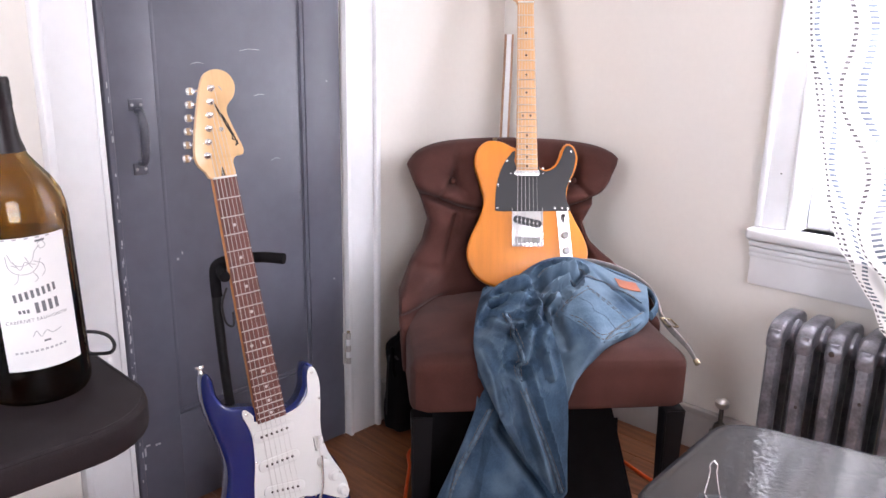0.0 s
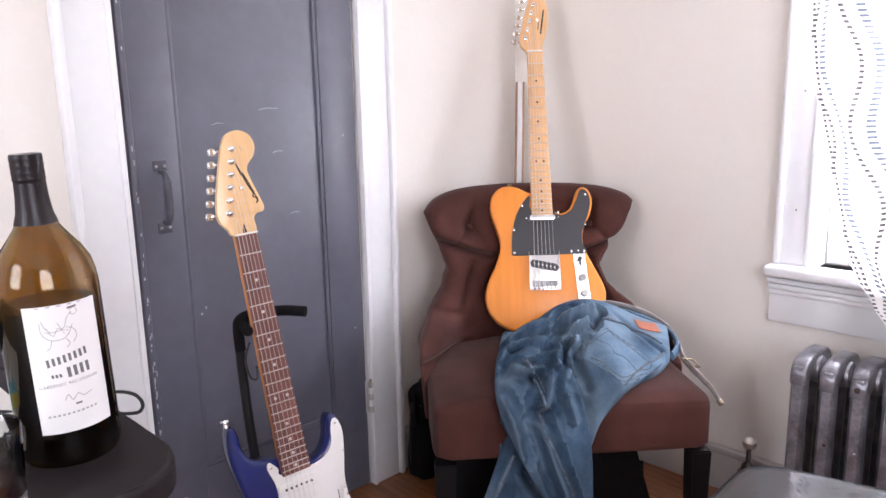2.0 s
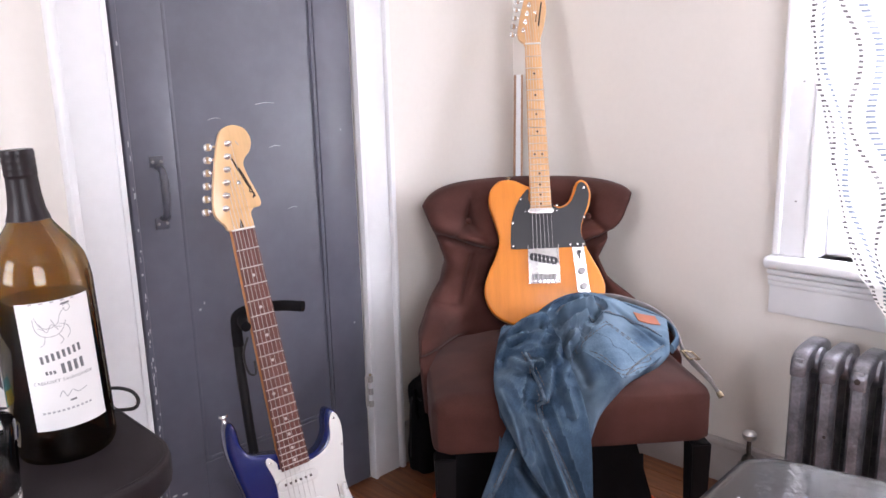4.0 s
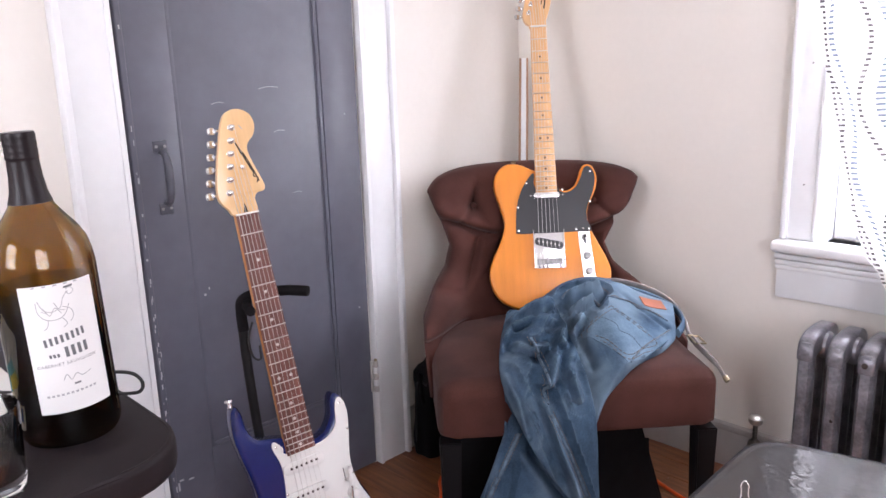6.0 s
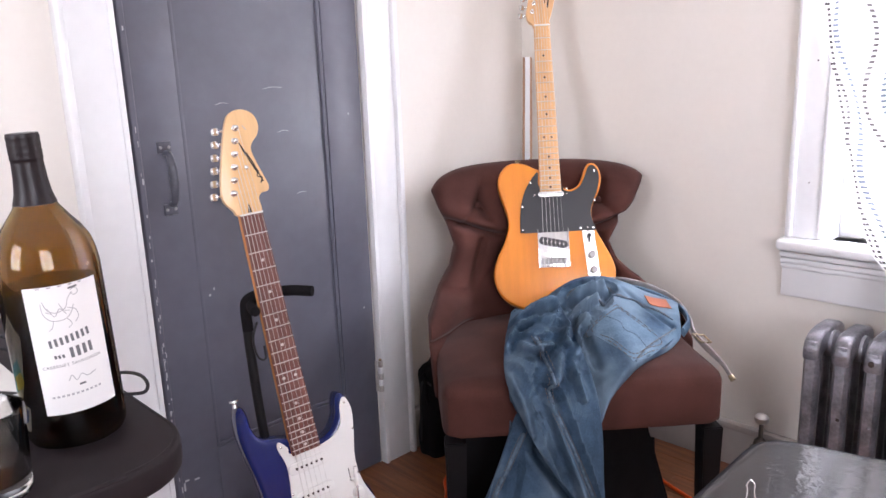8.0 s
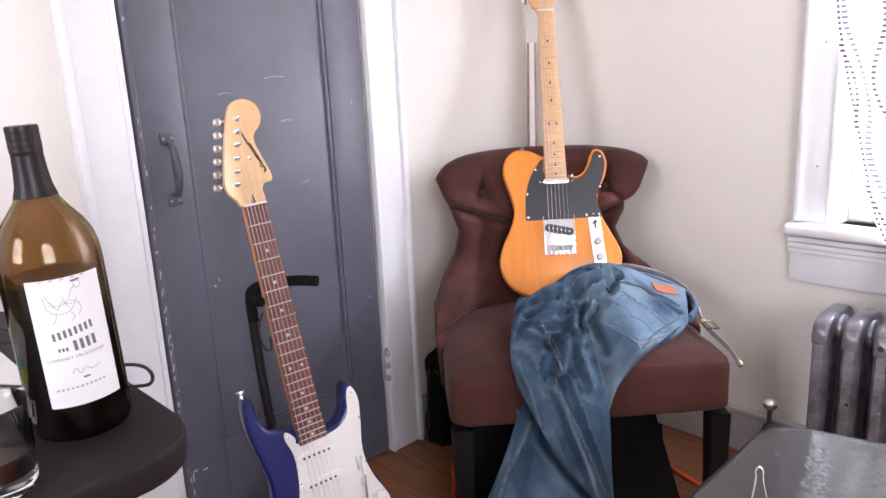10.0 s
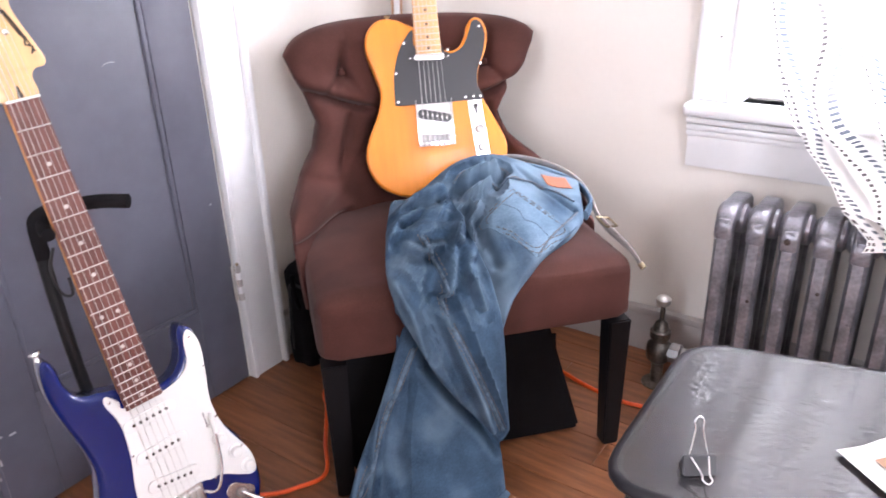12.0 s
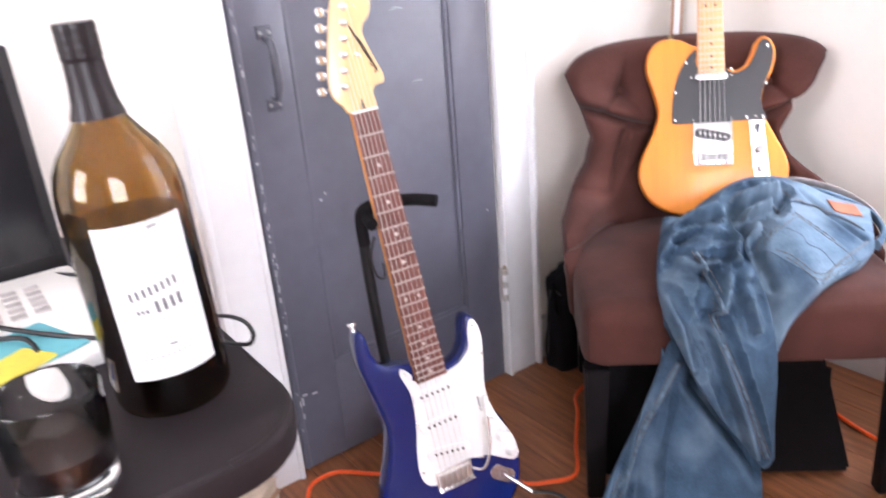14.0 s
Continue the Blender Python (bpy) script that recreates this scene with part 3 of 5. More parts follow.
def radiator():
    r = thing("radiator", "silver painted cast-iron column radiator under the window", "radiator")
    pitch, count, x0 = 0.0606, 11, 0.968

    def column(y, z0, z1, half, deep):
        """One upright tube of a section: flat-faced with wide chamfers."""
        out = [(-half, -deep * 0.45), (-half * 0.55, -deep), (half * 0.55, -deep), (half, -deep * 0.45), (half, deep * 0.45), (half * 0.55, deep), (-half * 0.55, deep), (-half, deep * 0.45)]
        bm = slab([(px, y + py) for px, py in out], z0, z1, 0.004, 2, curved=False)
        return bm

    def bridge(zmid, up):
        """The cast head or foot that joins the columns: arched, chamfered at both ends."""
        prof = [(-0.2225, -0.030), (-0.2225, 0.004), (-0.212, 0.018), (-0.192, 0.028), (-0.165, 0.031), (-0.14, 0.032), (-0.115, 0.031), (-0.088, 0.028), (-0.068, 0.018), (-0.058, 0.004), (-0.058, -0.030), (-0.10, -0.020), (-0.14, -0.016), (-0.18, -0.020)]
        bm = slab([(y, zmid + up * z) for y, z in prof], -0.0175, 0.0175, 0.007, 3, per=2)
        bm.transform(Matrix(((0, 0, 1, 0), (1, 0, 0, 0), (0, 1, 0, 0), (0, 0, 0, 1))))
        return bm

    head = mesh_of(bridge(0.462, 1), M["silver"])
    base = mesh_of(bridge(0.100, -1), M["silver"])
    front = mesh_of(column(-0.205, 0.085, 0.475, 0.0165, 0.0175), M["silver"])
    mid = mesh_of(column(-0.140, 0.085, 0.475, 0.0150, 0.0160), M["silver"])
    rear = mesh_of(column(-0.075, 0.085, 0.475, 0.0165, 0.0170), M["silver"])
    hub = mesh_of(lathe([(0.022, -0.0303), (0.030, -0.024), (0.032, 0.0), (0.030, 0.024), (0.022, 0.0303)], 16, pose(0, -0.140, 0, 0, 90, 0)), M["silver"])
    for k in range(count):
        s = part("section", head, M["silver"], r)
        s.location = (x0 + k * pitch, 0, 0)
        part("section_foot", base, M["silver"], s)
        for me in (front, mid, rear):
            part("column", me, M["silver"], s)
        for z in (0.452, 0.100):
            part("hub", hub, M["silver"], s).location = (0, 0, z)
    shared = mesh_of(box((-0.018, -0.012, 0.0), (0.018, 0.012, 0.085), 0.006), M["silver"])
    for k in (0, count - 1):
        for y in (-0.200, -0.080):
            part("foot", shared, M["silver"], r).location = (x0 + k * pitch, y, 0)
    # small plugs on the front columns
    random.seed(7)
    for k in range(1, 6):
        part("drip", lathe([(0.004, 0), (0.003, 0.002), (0.001, 0.003)], 7, pose(x0 + k * pitch + 0.004, -0.2225, 0.30 + 0.03 * random.random() * k, 90, 0, 0)), M["darkdot"] if k % 2 else M["silver"], r)
    part("plug", lathe([(0.007, 0), (0.006, 0.003), (0.002, 0.004)], 9, pose(x0 + 2 * pitch - 0.002, -0.2228, 0.452, 90, 0, 0)), M["darkdot"], r, "rusty hole in the paint")
    v = part("valve", lathe([(0.018, 0.060), (0.028, 0.072), (0.030, 0.090), (0.028, 0.108), (0.019, 0.118), (0.019, 0.126), (0.024, 0.128), (0.024, 0.144), (0.019, 0.147), (0.014, 0.165), (0.006, 0.172), (0.0055, 0.212)], 14, pose(0.842, -0.14, 0)), M["tarnish"], r, "old tarnished steam valve")
    bm = lathe([(0.005, 0.208), (0.013, 0.211), (0.017, 0.217), (0.017, 0.226), (0.012, 0.232), (0.004, 0.234)], 12, pose(0.842, -0.14, 0))
    part("hand_wheel", bm, M["nickel"], v)
    part("union", lathe([(0.012, 0.0), (0.018, 0.010), (0.018, 0.026), (0.024, 0.028), (0.024, 0.050), (0.018, 0.053), (0.018, 0.115)], 8, pose(0.842, -0.14, 0.094, 0, 90, 0)), M["steel"], v)
    part("riser_pipe", tube([(0.842, -0.14, 0.0), (0.842, -0.14, 0.078)], 0.014, 12), M["tarnish"], v)
    part("floor_plate", lathe([(0.034, 0.0), (0.034, 0.003), (0.016, 0.008)], 16, pose(0.842, -0.14, 0)), M["tarnish"], v)


radiator()

# ---- chair ----
CH = Matrix(((0.654, -0.756, 0, 0.669), (0.756, 0.654, 0, -0.630), (0, 0, 1, 0), (0, 0, 0, 1)))   # x across, y back, z up


def chair():
    c = thing("slipper_chair", "brown fabric hourglass-backed slipper chair with dark square legs", "chair", CH)
    # seat cushion
    bm = bmesh.new()
    bmesh.ops.create_cube(bm, size=1)
    for v in bm.verts:
        v.co = Vector((v.co.x * 0.61, 0.25 + v.co.y * 0.50, 0.375 + v.co.z * 0.12))
    bmesh.ops.subdivide_edges(bm, edges=list(bm.edges), cuts=9, use_grid_fill=True)
    for v in bm.verts:
        x, y, z = v.co
        r = 0.038
        cx, cy, cz = max(-0.305 + r, min(0.305 - r, x)), max(r, min(0.5 - r, y)), max(0.315 + 0.012, min(0.435 - r, z))
        d = Vector((x - cx, y - cy, z - cz))
        if d.length > 1e-6:
            d = d.normalized() * min(d.length, r)
            v.co = Vector((cx, cy, cz)) + d
        if z > 0.36:
            v.co.z += 0.014 * (1 - (x / 0.31) ** 2) * math.sin(math.pi * min(1, max(0, y / 0.5)))
        v.co += Vector((0, 0, 0.004)) * noise.noise(Vector((x * 7, y * 7, z * 7)))
    bmesh.ops.subdivide_edges(bm, edges=list(bm.edges), cuts=1, use_grid_fill=True, smooth=0.5)
    part("seat", bm, M["chair"], c)
    # back: wide at the top, waisted, flaring forward round the seat
    half = lambda z: float(np.interp(z, [0.32, 0.43, 0.48, 0.53, 0.57, 0.62, 0.68, 0.73, 0.77, 0.80, 0.84], [0.312, 0.320, 0.318, 0.284, 0.248, 0.233, 0.252, 0.275, 0.289, 0.293, 0.286]))
    slim = lambda z: float(np.interp(z, [0.43, 0.50, 0.55, 0.62, 0.68, 0.75, 0.80], [0.0, 0.020, 0.040, 0.046, 0.030, 0.010, 0.0]))
    rows_f, rows_b = [], []
    nz, na = 110, 120
    for i in range(nz + 1):
        f = i / nz
        rf, rb = [], []
        for j in range(na + 1):
            a = -1 + 2 * j / na
            ztop = 0.835 - 0.020 * abs(a) ** 2 - (0.048 if a < 0 else 0.030) * abs(a) ** 8
            z = 0.325 + (ztop - 0.325) * f
            w = half(z)
            s = a * (w - (slim(z) if a > 0 else 0.0) * abs(a))
            wrap = 0.045 + 0.24 * smooth01((0.60 - z) / 0.19)
            d = 0.512 + (z - 0.43) * 0.20 - wrap * abs(a) ** 2.6
            # padding: rounded rim, tufts and soft creases
            edge = min(1.0, (1 - abs(a)) / 0.16) if abs(a) < 1 else 0
            rim = math.sqrt(max(0.0, 1 - (1 - edge) ** 2))
            topr = min(1.0, (1 - f) / 0.09)
            rim *= math.sqrt(max(0.0, 1 - (1 - topr) ** 2))
            pad = 0.045 * rim
            for bx, bz, deep, wide in ((-0.165, 0.725, 0.018, 0.030), (0.0, 0.725, 0.018, 0.03), (0.165, 0.725, 0.018, 0.030), (-0.09, 0.60, 0.016, 0.03), (0.09, 0.60, 0.016, 0.03)):
                rr = math.hypot(s - bx, z - bz)
                pad -= deep * math.exp(-(rr / wide) ** 2)
                for dirx, dirz in ((0.70, -0.71), (-0.70, -0.71), (0.15, 0.99)):
                    al = (s - bx) * dirx + (z - bz) * dirz
                    ac = abs((s - bx) * dirz - (z - bz) * dirx)
                    if al > 0:
                        pad -= 0.017 * math.exp(-(ac / 0.008) ** 2) * math.exp(-(al / 0.06) ** 2)
            # the upper pads sag over a deep fold that runs in and down from each side
            fold_z = 0.690 - 0.045 * smooth01((0.26 - abs(s)) / 0.16)
            side = smooth01((abs(a) - 0.30) / 0.25)
            pad -= 0.030 * math.exp(-((z - fold_z) / 0.0085) ** 2) * side
            pad += 0.016 * math.exp(-((z - fold_z - 0.030) / 0.022) ** 2) * side
            # a slanting pleat through the waist
            pad -= 0.016 * math.exp(-((abs(s) - 0.150 - 0.30 * (0.66 - z)) / 0.010) ** 2) * smooth01((0.66 - z) / 0.03) * smooth01((z - 0.50) / 0.05)
            pad -= 0.020 * math.exp(-((z - 0.515 - 0.3 * (abs(s) - 0.22)) / 0.010) ** 2) * smooth01((abs(a) - 0.6) / 0.2)
            # rolled lobes of the wings above the seat
            lobe = math.exp(-((z - 0.485) / 0.035) ** 2) * smooth01((abs(a) - 0.62) / 0.22)
            pad += 0.044 * lobe - 0.030 * math.exp(-((z - 0.440) / 0.010) ** 2) * smooth01((abs(a) - 0.5) / 0.2)
            pad += 0.010 * noise.noise(Vector((s * 9, z * 9, 3))) + 0.003 * noise.noise(Vector((s * 24, z * 24, 5)))
            rf.append((s, d - pad, z))
            rb.append((s, d + 0.035 + 0.02 * rim, z - 0.004 * (1 - topr)))
        rows_f.append(rf)
        rows_b.append(rb)
    bm = bmesh.new()
    vf = [[bm.verts.new(p) for p in row] for row in rows_f]
    vb = [[bm.verts.new(p) for p in row] for row in rows_b]
    for vs in (vf, vb):
        for p, q in zip(vs, vs[1:]):
            for k in range(na):
                bm.faces.new((p[k], p[k + 1], q[k + 1], q[k]))
    for i in range(nz):
        for k in (0, na):
            bm.faces.new((vf[i][k], vf[i + 1][k], vb[i + 1][k], vb[i][k]))
    for i in (0, nz):
        for k in range(na):
            bm.faces.new((vf[i][k], vf[i][k + 1], vb[i][k + 1], vb[i][k]))
    back = part("backrest", bm, M["chair"], c, "tufted hourglass back that wraps round the seat")
    for bx, bz in ((-0.165, 0.725), (0.165, 0.725)):
        part("button", lathe([(0.009, 0), (0.008, 0.004), (0.003, 0.006)], 10, pose(bx, 0.512 + (bz - 0.43) * 0.20 - 0.050 - 0.004 + 0.014, bz, 90, 0, 0)), M["chair"], back)
    part("seat_frame", box((-0.270, 0.035, 0.306), (0.270, 0.47, 0.320), 0.003), M["black"], c)
    for x, y, lean in ((0.280, 0.030, 0.0), (-0.280, 0.030, 0.0), (0.25, 0.46, 0.05), (-0.25, 0.46, 0.05)):
        bm = bmesh.new()
        bmesh.ops.create_cube(bm, size=1)
        for v in bm.verts:
            top = v.co.z > 0
            h = 0.023 if top else 0.017
            v.co = Vector((x + math.copysign(h, v.co.x), y + (0 if top else lean) + math.copysign(h, v.co.y), 0.302 if top else 0.0))
        bmesh.ops.bevel(bm, geom=list(bm.edges), offset=0.003, segments=2, affect="EDGES")
        part("leg", bm, M["black"], c)
    return c


chair()


def amplifier():
    a = thing("amplifier", "small black guitar amplifier under the chair", "amplifier", CH)
    bm = bmesh.new()
    bmesh.ops.create_cube(bm, size=1)
    for v in bm.verts:
        top, front, right = v.co.z > 0, v.co.y < 0, v.co.x > 0
        x = (0.165 if top else 0.237) if right else -0.262
        y = (0.105 if top else 0.070) if front else (0.30 if top else 0.34)
        v.co = Vector((x, y, 0.285 if top else 0.008))
    bmesh.ops.bevel(bm, geom=list(bm.edges), offset=0.008, segments=3, affect="EDGES")
    body = part("cabinet", bm, M["tolex"], a)
    g = box((-0.21, 0.0, 0.0), (0.185, 0.006, 0.21), 0.002)
    g.transform(Matrix.Translation((0, 0.074, 0.03)) @ pose(0, 0, 0, -7.2, 0, 0))
    part("grille", g, M["foam"], a)
    for x in (-0.2, 0.2):
        for y in (0.1, 0.31):
            part("rubber_foot", lathe([(0.014, 0), (0.016, 0.01)], 10, pose(x, y, 0)), M["cable"], a)


amplifier()


def black_bag():
    """A soft black gig bag slumped between the chair's side and the wall."""
    rows = []
    random.seed(3)
    for i in range(19):
        f = i / 18
        z = 0.003 + 0.280 * f
        row = []
        for k in range(36):
            a = 2 * math.pi * k / 36
            ex, ey = math.cos(a), math.sin(a)
            q = (abs(ex) ** 4 + abs(ey) ** 4) ** 0.25
            w, d = 0.044, 0.070 - 0.006 * f
            bump = 1 + 0.10 * noise.noise(Vector((ex * 1.5, ey * 1.5, z * 9)))
            top = math.sqrt(max(0.04, 1 - max(0, (f - 0.85) / 0.15) ** 2))
            row.append((0.060 + w * ex / q * bump * top, -0.470 + d * ey / q * bump * top, z + 0.02 * f * noise.noise(Vector((a * 2, 1, 2)))))
        rows.append(row)
    bm = grid(rows, closed=True)
    bm.verts.ensure_lookup_table()
    bm.faces.new([bm.verts[i] for i in range(36)])
    bm.faces.new([bm.verts[18 * 36 + i] for i in range(36)])
    g = thing("gig_bag", "soft black gig bag slumped against the wall behind the chair", "bag")
    part("body", bm, M["foam"], g)
    part("handle", tube([(0.060, -0.530, 0.240), (0.066, -0.544, 0.252), (0.074, -0.548, 0.225), (0.076, -0.546, 0.190), (0.070, -0.534, 0.165)], 0.006, 8), M["foam"], g)
    part("zip", tube([(0.040, -0.540, 0.04), (0.042, -0.540, 0.15), (0.050, -0.537, 0.225), (0.085, -0.537, 0.225)], 0.003, 6), M["cable"], g)


black_bag()

# ---- guitars ----
SCALE = 0.648


def fret_y(k):
    return SCALE * 2 ** (-k / 12)


def neck_width(y):
    return float(np.interp(y, [0.19, SCALE], [0.0565, 0.0425]))


def strings(parent, y_end, z_nut, z_bridge, spread_nut, spread_bridge, tops):
    for k in range(6):
        f = k / 5 - 0.5
        part("string", tube([(f * spread_bridge, y_end, z_bridge), (f * spread_nut, SCALE, z_nut), tops[k]], 0.00065 - 0.00007 * k, 5, smooth=False), M["nickel"], parent)


def frets(parent, z, last):
    for k in range(1, last + 1):
        y = fret_y(k)
        h = neck_width(y) / 2 - 0.0005
        part("fret", tube([(-h, y, z), (h, y, z)], 0.0011, 6), M["nickel"], parent)


def tuner(parent, x, y, z, reach, tilt=0):
    t = part("tuner", lathe([(0.0052, 0.0), (0.0052, 0.003), (0.0032, 0.004), (0.0028, 0.011), (0.0034, 0.014), (0.002, 0.0152)], 12, pose(x, y, z)), M["chrome"], parent, "chrome machine head")
    part("washer", lathe([(0.0058, -0.0005), (0.0062, 0.0005), (0.0050, 0.0018)], 12, pose(x, y, z)), M["chrome"], t)
    part("shaft", tube([(x - 0.006, y, z - 0.022), (x - reach + 0.008, y, z - 0.022)], 0.0028, 8), M["chrome"], t)
    knob = slab(rounded(-0.008, -0.0075, 0.008, 0.0075, 0.0055, 4), -0.0035, 0.0035, 0.0025, 2, curved=False)
    knob.transform(pose(x - reach, y, z - 0.022, 0, 25, 0))
    part("tuner_button", knob, M["chrome"], t)
    part("gear_housing", box((x - 0.016, y - 0.007, z - 0.030), (x + 0.008, y + 0.007, z - 0.014), 0.002), M["chrome"], t)


def screw(parent, x, y, z, r=0.0032):
    part("screw", lathe([(r, 0), (r * 0.9, 0.0008), (r * 0.4, 0.0012)], 8, pose(x, y, z)), M["chrome"], parent)


def mm(pts):
    return [(x / 1000, y / 1000) for x, y in pts]


def telecaster():
    m = Matrix(((0.732, -0.261, 0.629, 0.378), (0.681, 0.259, -0.685, -0.356), (0.016, 0.930, 0.367, 0.589), (0, 0, 0, 1)))
    g = thing("electric_guitar", "butterscotch single-cutaway electric guitar with black pickguard leaning on the chair", "guitar", m)
    body = mm([(-30, 250), (-67, 267), (-104, 268), (-131, 243), (-137, 205), (-123, 155), (-113, 108), (-126, 60), (-147, 16), (-157, -24), (-150, -62), (-129, -93), (-95, -113), (-45, -126),
               (0, -130), (45, -127), (95, -114), (130, -93), (150, -60), (157, -24), (148, 10), (131, 45), (113, 82), (104, 115), (108, 150), (126, 186), (134, 222), (126, 252), (110, 262), (95, 253), (86, 228),
               (72, 203), (50, 192), (28, 203), (28, 235), (10, 245)])
    part("body", slab(body, -0.053, -0.008, 0.007, 4, 5), M["tele"], g)
    pg = mm([(-30, 240), (-45, 229), (-66, 195), (-79, 152), (-83, 110), (-83, 88), (-78, 80), (-20, 80), (30, 80), (70, 81), (111, 82), (103, 108), (102, 135), (110, 160), (121, 187), (128, 222), (122, 246), (110, 255), (100, 249), (91, 226),
             (76, 199), (52, 186), (34, 192), (28, 200), (-28, 200)])
    p = part("pickguard", slab(pg, -0.0085, -0.0055, 0.0008, 1, 3), M["guard"], g, "black single-ply pickguard")
    for x, y in ((-52, 214), (-76, 150), (-77, 88), (72, 88), (105, 88), (112, 160), (116, 240), (42, 194)):
        screw(p, x / 1000, y / 1000, -0.0055)
    neck = [(-0.028, 0.184), (0.028, 0.184), (0.02125, SCALE), (-0.02125, SCALE)]
    n = part("neck", slab(neck, -0.018, 0.0, 0.003, 2, curved=False), M["maple"], g, "one-piece maple neck")
    frets(n, 0.0004, 21)
    part("nut", box((-0.0213, SCALE - 0.002, -0.001), (0.0213, SCALE + 0.002, 0.003), 0.0006), M["white"], n)
    for k in (3, 5, 7, 9, 12, 15, 17, 19, 21):
        y = (fret_y(k) + fret_y(k - 1)) / 2
        for x in ((-0.010, 0.010) if k == 12 else (0,)):
            part("inlay_dot", lathe([(0.003, -0.001), (0.003, 0.0005)], 10, pose(x, y, 0)), M["darkdot"], n)
    head = mm([(-20, 646), (-25, 654), (-36, 664), (-41, 682), (-37, 705), (-28, 745), (-14, 795), (-3, 826), (12, 838), (27, 834), (36, 820), (34, 800), (40, 778), (42, 752), (37, 715), (29, 685), (22, 664), (20, 646)])
    h = part("headstock", slab(head, -0.018, -0.003, 0.002, 2, 4), M["maple"], n, "slim maple headstock")
    tops = []
    for k in range(6):
        x, y = -0.024 + k * 0.0062, 0.688 + k * 0.0245
        tuner(h, x, y, -0.003, 0.030 + 0.002 * k)
        tops.append((x + 0.004, y, 0.004))
    part("logo_bar", slab([(0.016, 0.700), (0.020, 0.699), (0.031, 0.770), (0.027, 0.771)], -0.0032, -0.0026, curved=False), M["script"], h)
    part("logo_bar", slab([(0.010, 0.712), (0.012, 0.7118), (0.015, 0.735), (0.013, 0.7352)], -0.0032, -0.0026, curved=False), M["script"], h)
    part("string_guide", lathe([(0.004, 0), (0.004, 0.004), (0.002, 0.005)], 8, pose(0.010, 0.740, -0.003)), M["chrome"], h)
    pk = part("neck_pickup", slab(rounded(-0.034, 0.1725, 0.034, 0.1875, 0.0072, 5), -0.0055, 0.0005, 0.002, 2, curved=False), M["chrome"], g, "chrome-covered neck pickup")
    screw(pk, -0.042, 0.180, -0.0055, 0.002)
    screw(pk, 0.042, 0.180, -0.0055, 0.002)
    b = part("bridge_plate", box((-0.040, -0.013, -0.009), (0.040, 0.088, -0.0068), 0.0006), M["chrome"], g, "chrome ashtray bridge plate")
    for x0, y0, x1, y1 in ((-0.040, -0.013, -0.0385, 0.088), (0.0385, -0.013, 0.040, 0.088), (-0.0385, -0.013, 0.0385, -0.0115)):
        part("lip", box((x0, y0, -0.0068), (x1, y1, 0.001), 0.0004), M["chrome"], b)
    pu = part("bridge_pickup", slab(rounded(-0.037, 0.042, 0.037, 0.062, 0.0098, 6), -0.0068, -0.0015, 0.001, 1, curved=False), M["guard"], g, "slanted black bridge pickup")
    pu.matrix_local = Matrix.Translation((0, 0.052, 0)) @ pose(0, 0, 0, 0, 0, -13) @ Matrix.Translation((0, -0.052, 0))
    for k in range(6):
        part("pole_piece", lathe([(0.0024, -0.0016), (0.0024, -0.0008)], 8, pose(-0.0265 + k * 0.0106, 0.052, 0)), M["nickel"], pu)
    for k in range(6):
        x = -0.027 + k * 0.0108
        s = part("saddle", box((x - 0.0048, -0.004, -0.006), (x + 0.0048, 0.012, 0.002), 0.001), M["steel"], b)
        part("saddle_screw", tube([(x, -0.0125, -0.002), (x, -0.003, -0.002)], 0.0012, 6), M["steel"], s)
        part("string_ferrule", lathe([(0.0028, 0), (0.0028, 0.0012)], 8, pose(x, -0.0098, -0.0066)), M["darkdot"], s)
    ctl = part("control_plate", slab(rounded(-0.0155, -0.080, 0.0155, 0.080, 0.0154, 7), -0.0085, -0.0062, 0.0006, 1, curved=False), M["chrome"], g, "chrome control plate")
    ctl.matrix_local = pose(0.096, 0.016, 0, 0, 0, 4.5)
    sw = part("switch", box((-0.0015, 0.034, -0.007), (0.0015, 0.056, 0.002), 0.0005), M["guard"], ctl)
    part("switch_tip", lathe([(0.0035, 0), (0.0048, 0.003), (0.0048, 0.009), (0.003, 0.012)], 10, pose(0, 0.052, 0.0, 15, 0, 0)), M["guard"], sw)
    # chrome knobs in dull steel: their dark shadows are put into the colour
    for y in (0.0, -0.040):
        k = part("knob", lathe([(0.0090, -0.0062), (0.0088, 0.0105), (0.0078, 0.0125), (0.002, 0.013)], 20, pose(0, y, 0)), M["steel"], ctl, "knurled chrome knob")
    screw(ctl, 0, 0.073, -0.0062, 0.0024)
    part("strap_button", lathe([(0.0045, 0), (0.0035, 0.004), (0.004, 0.008), (0.007, 0.010), (0.006, 0.013)], 12, pose(-0.082, 0.268, -0.030, -90, 0, 0)), M["brass"], g)
    strings(g, -0.009, 0.0035, 0.0035, 0.035, 0.054, tops)
    return g


telecaster()


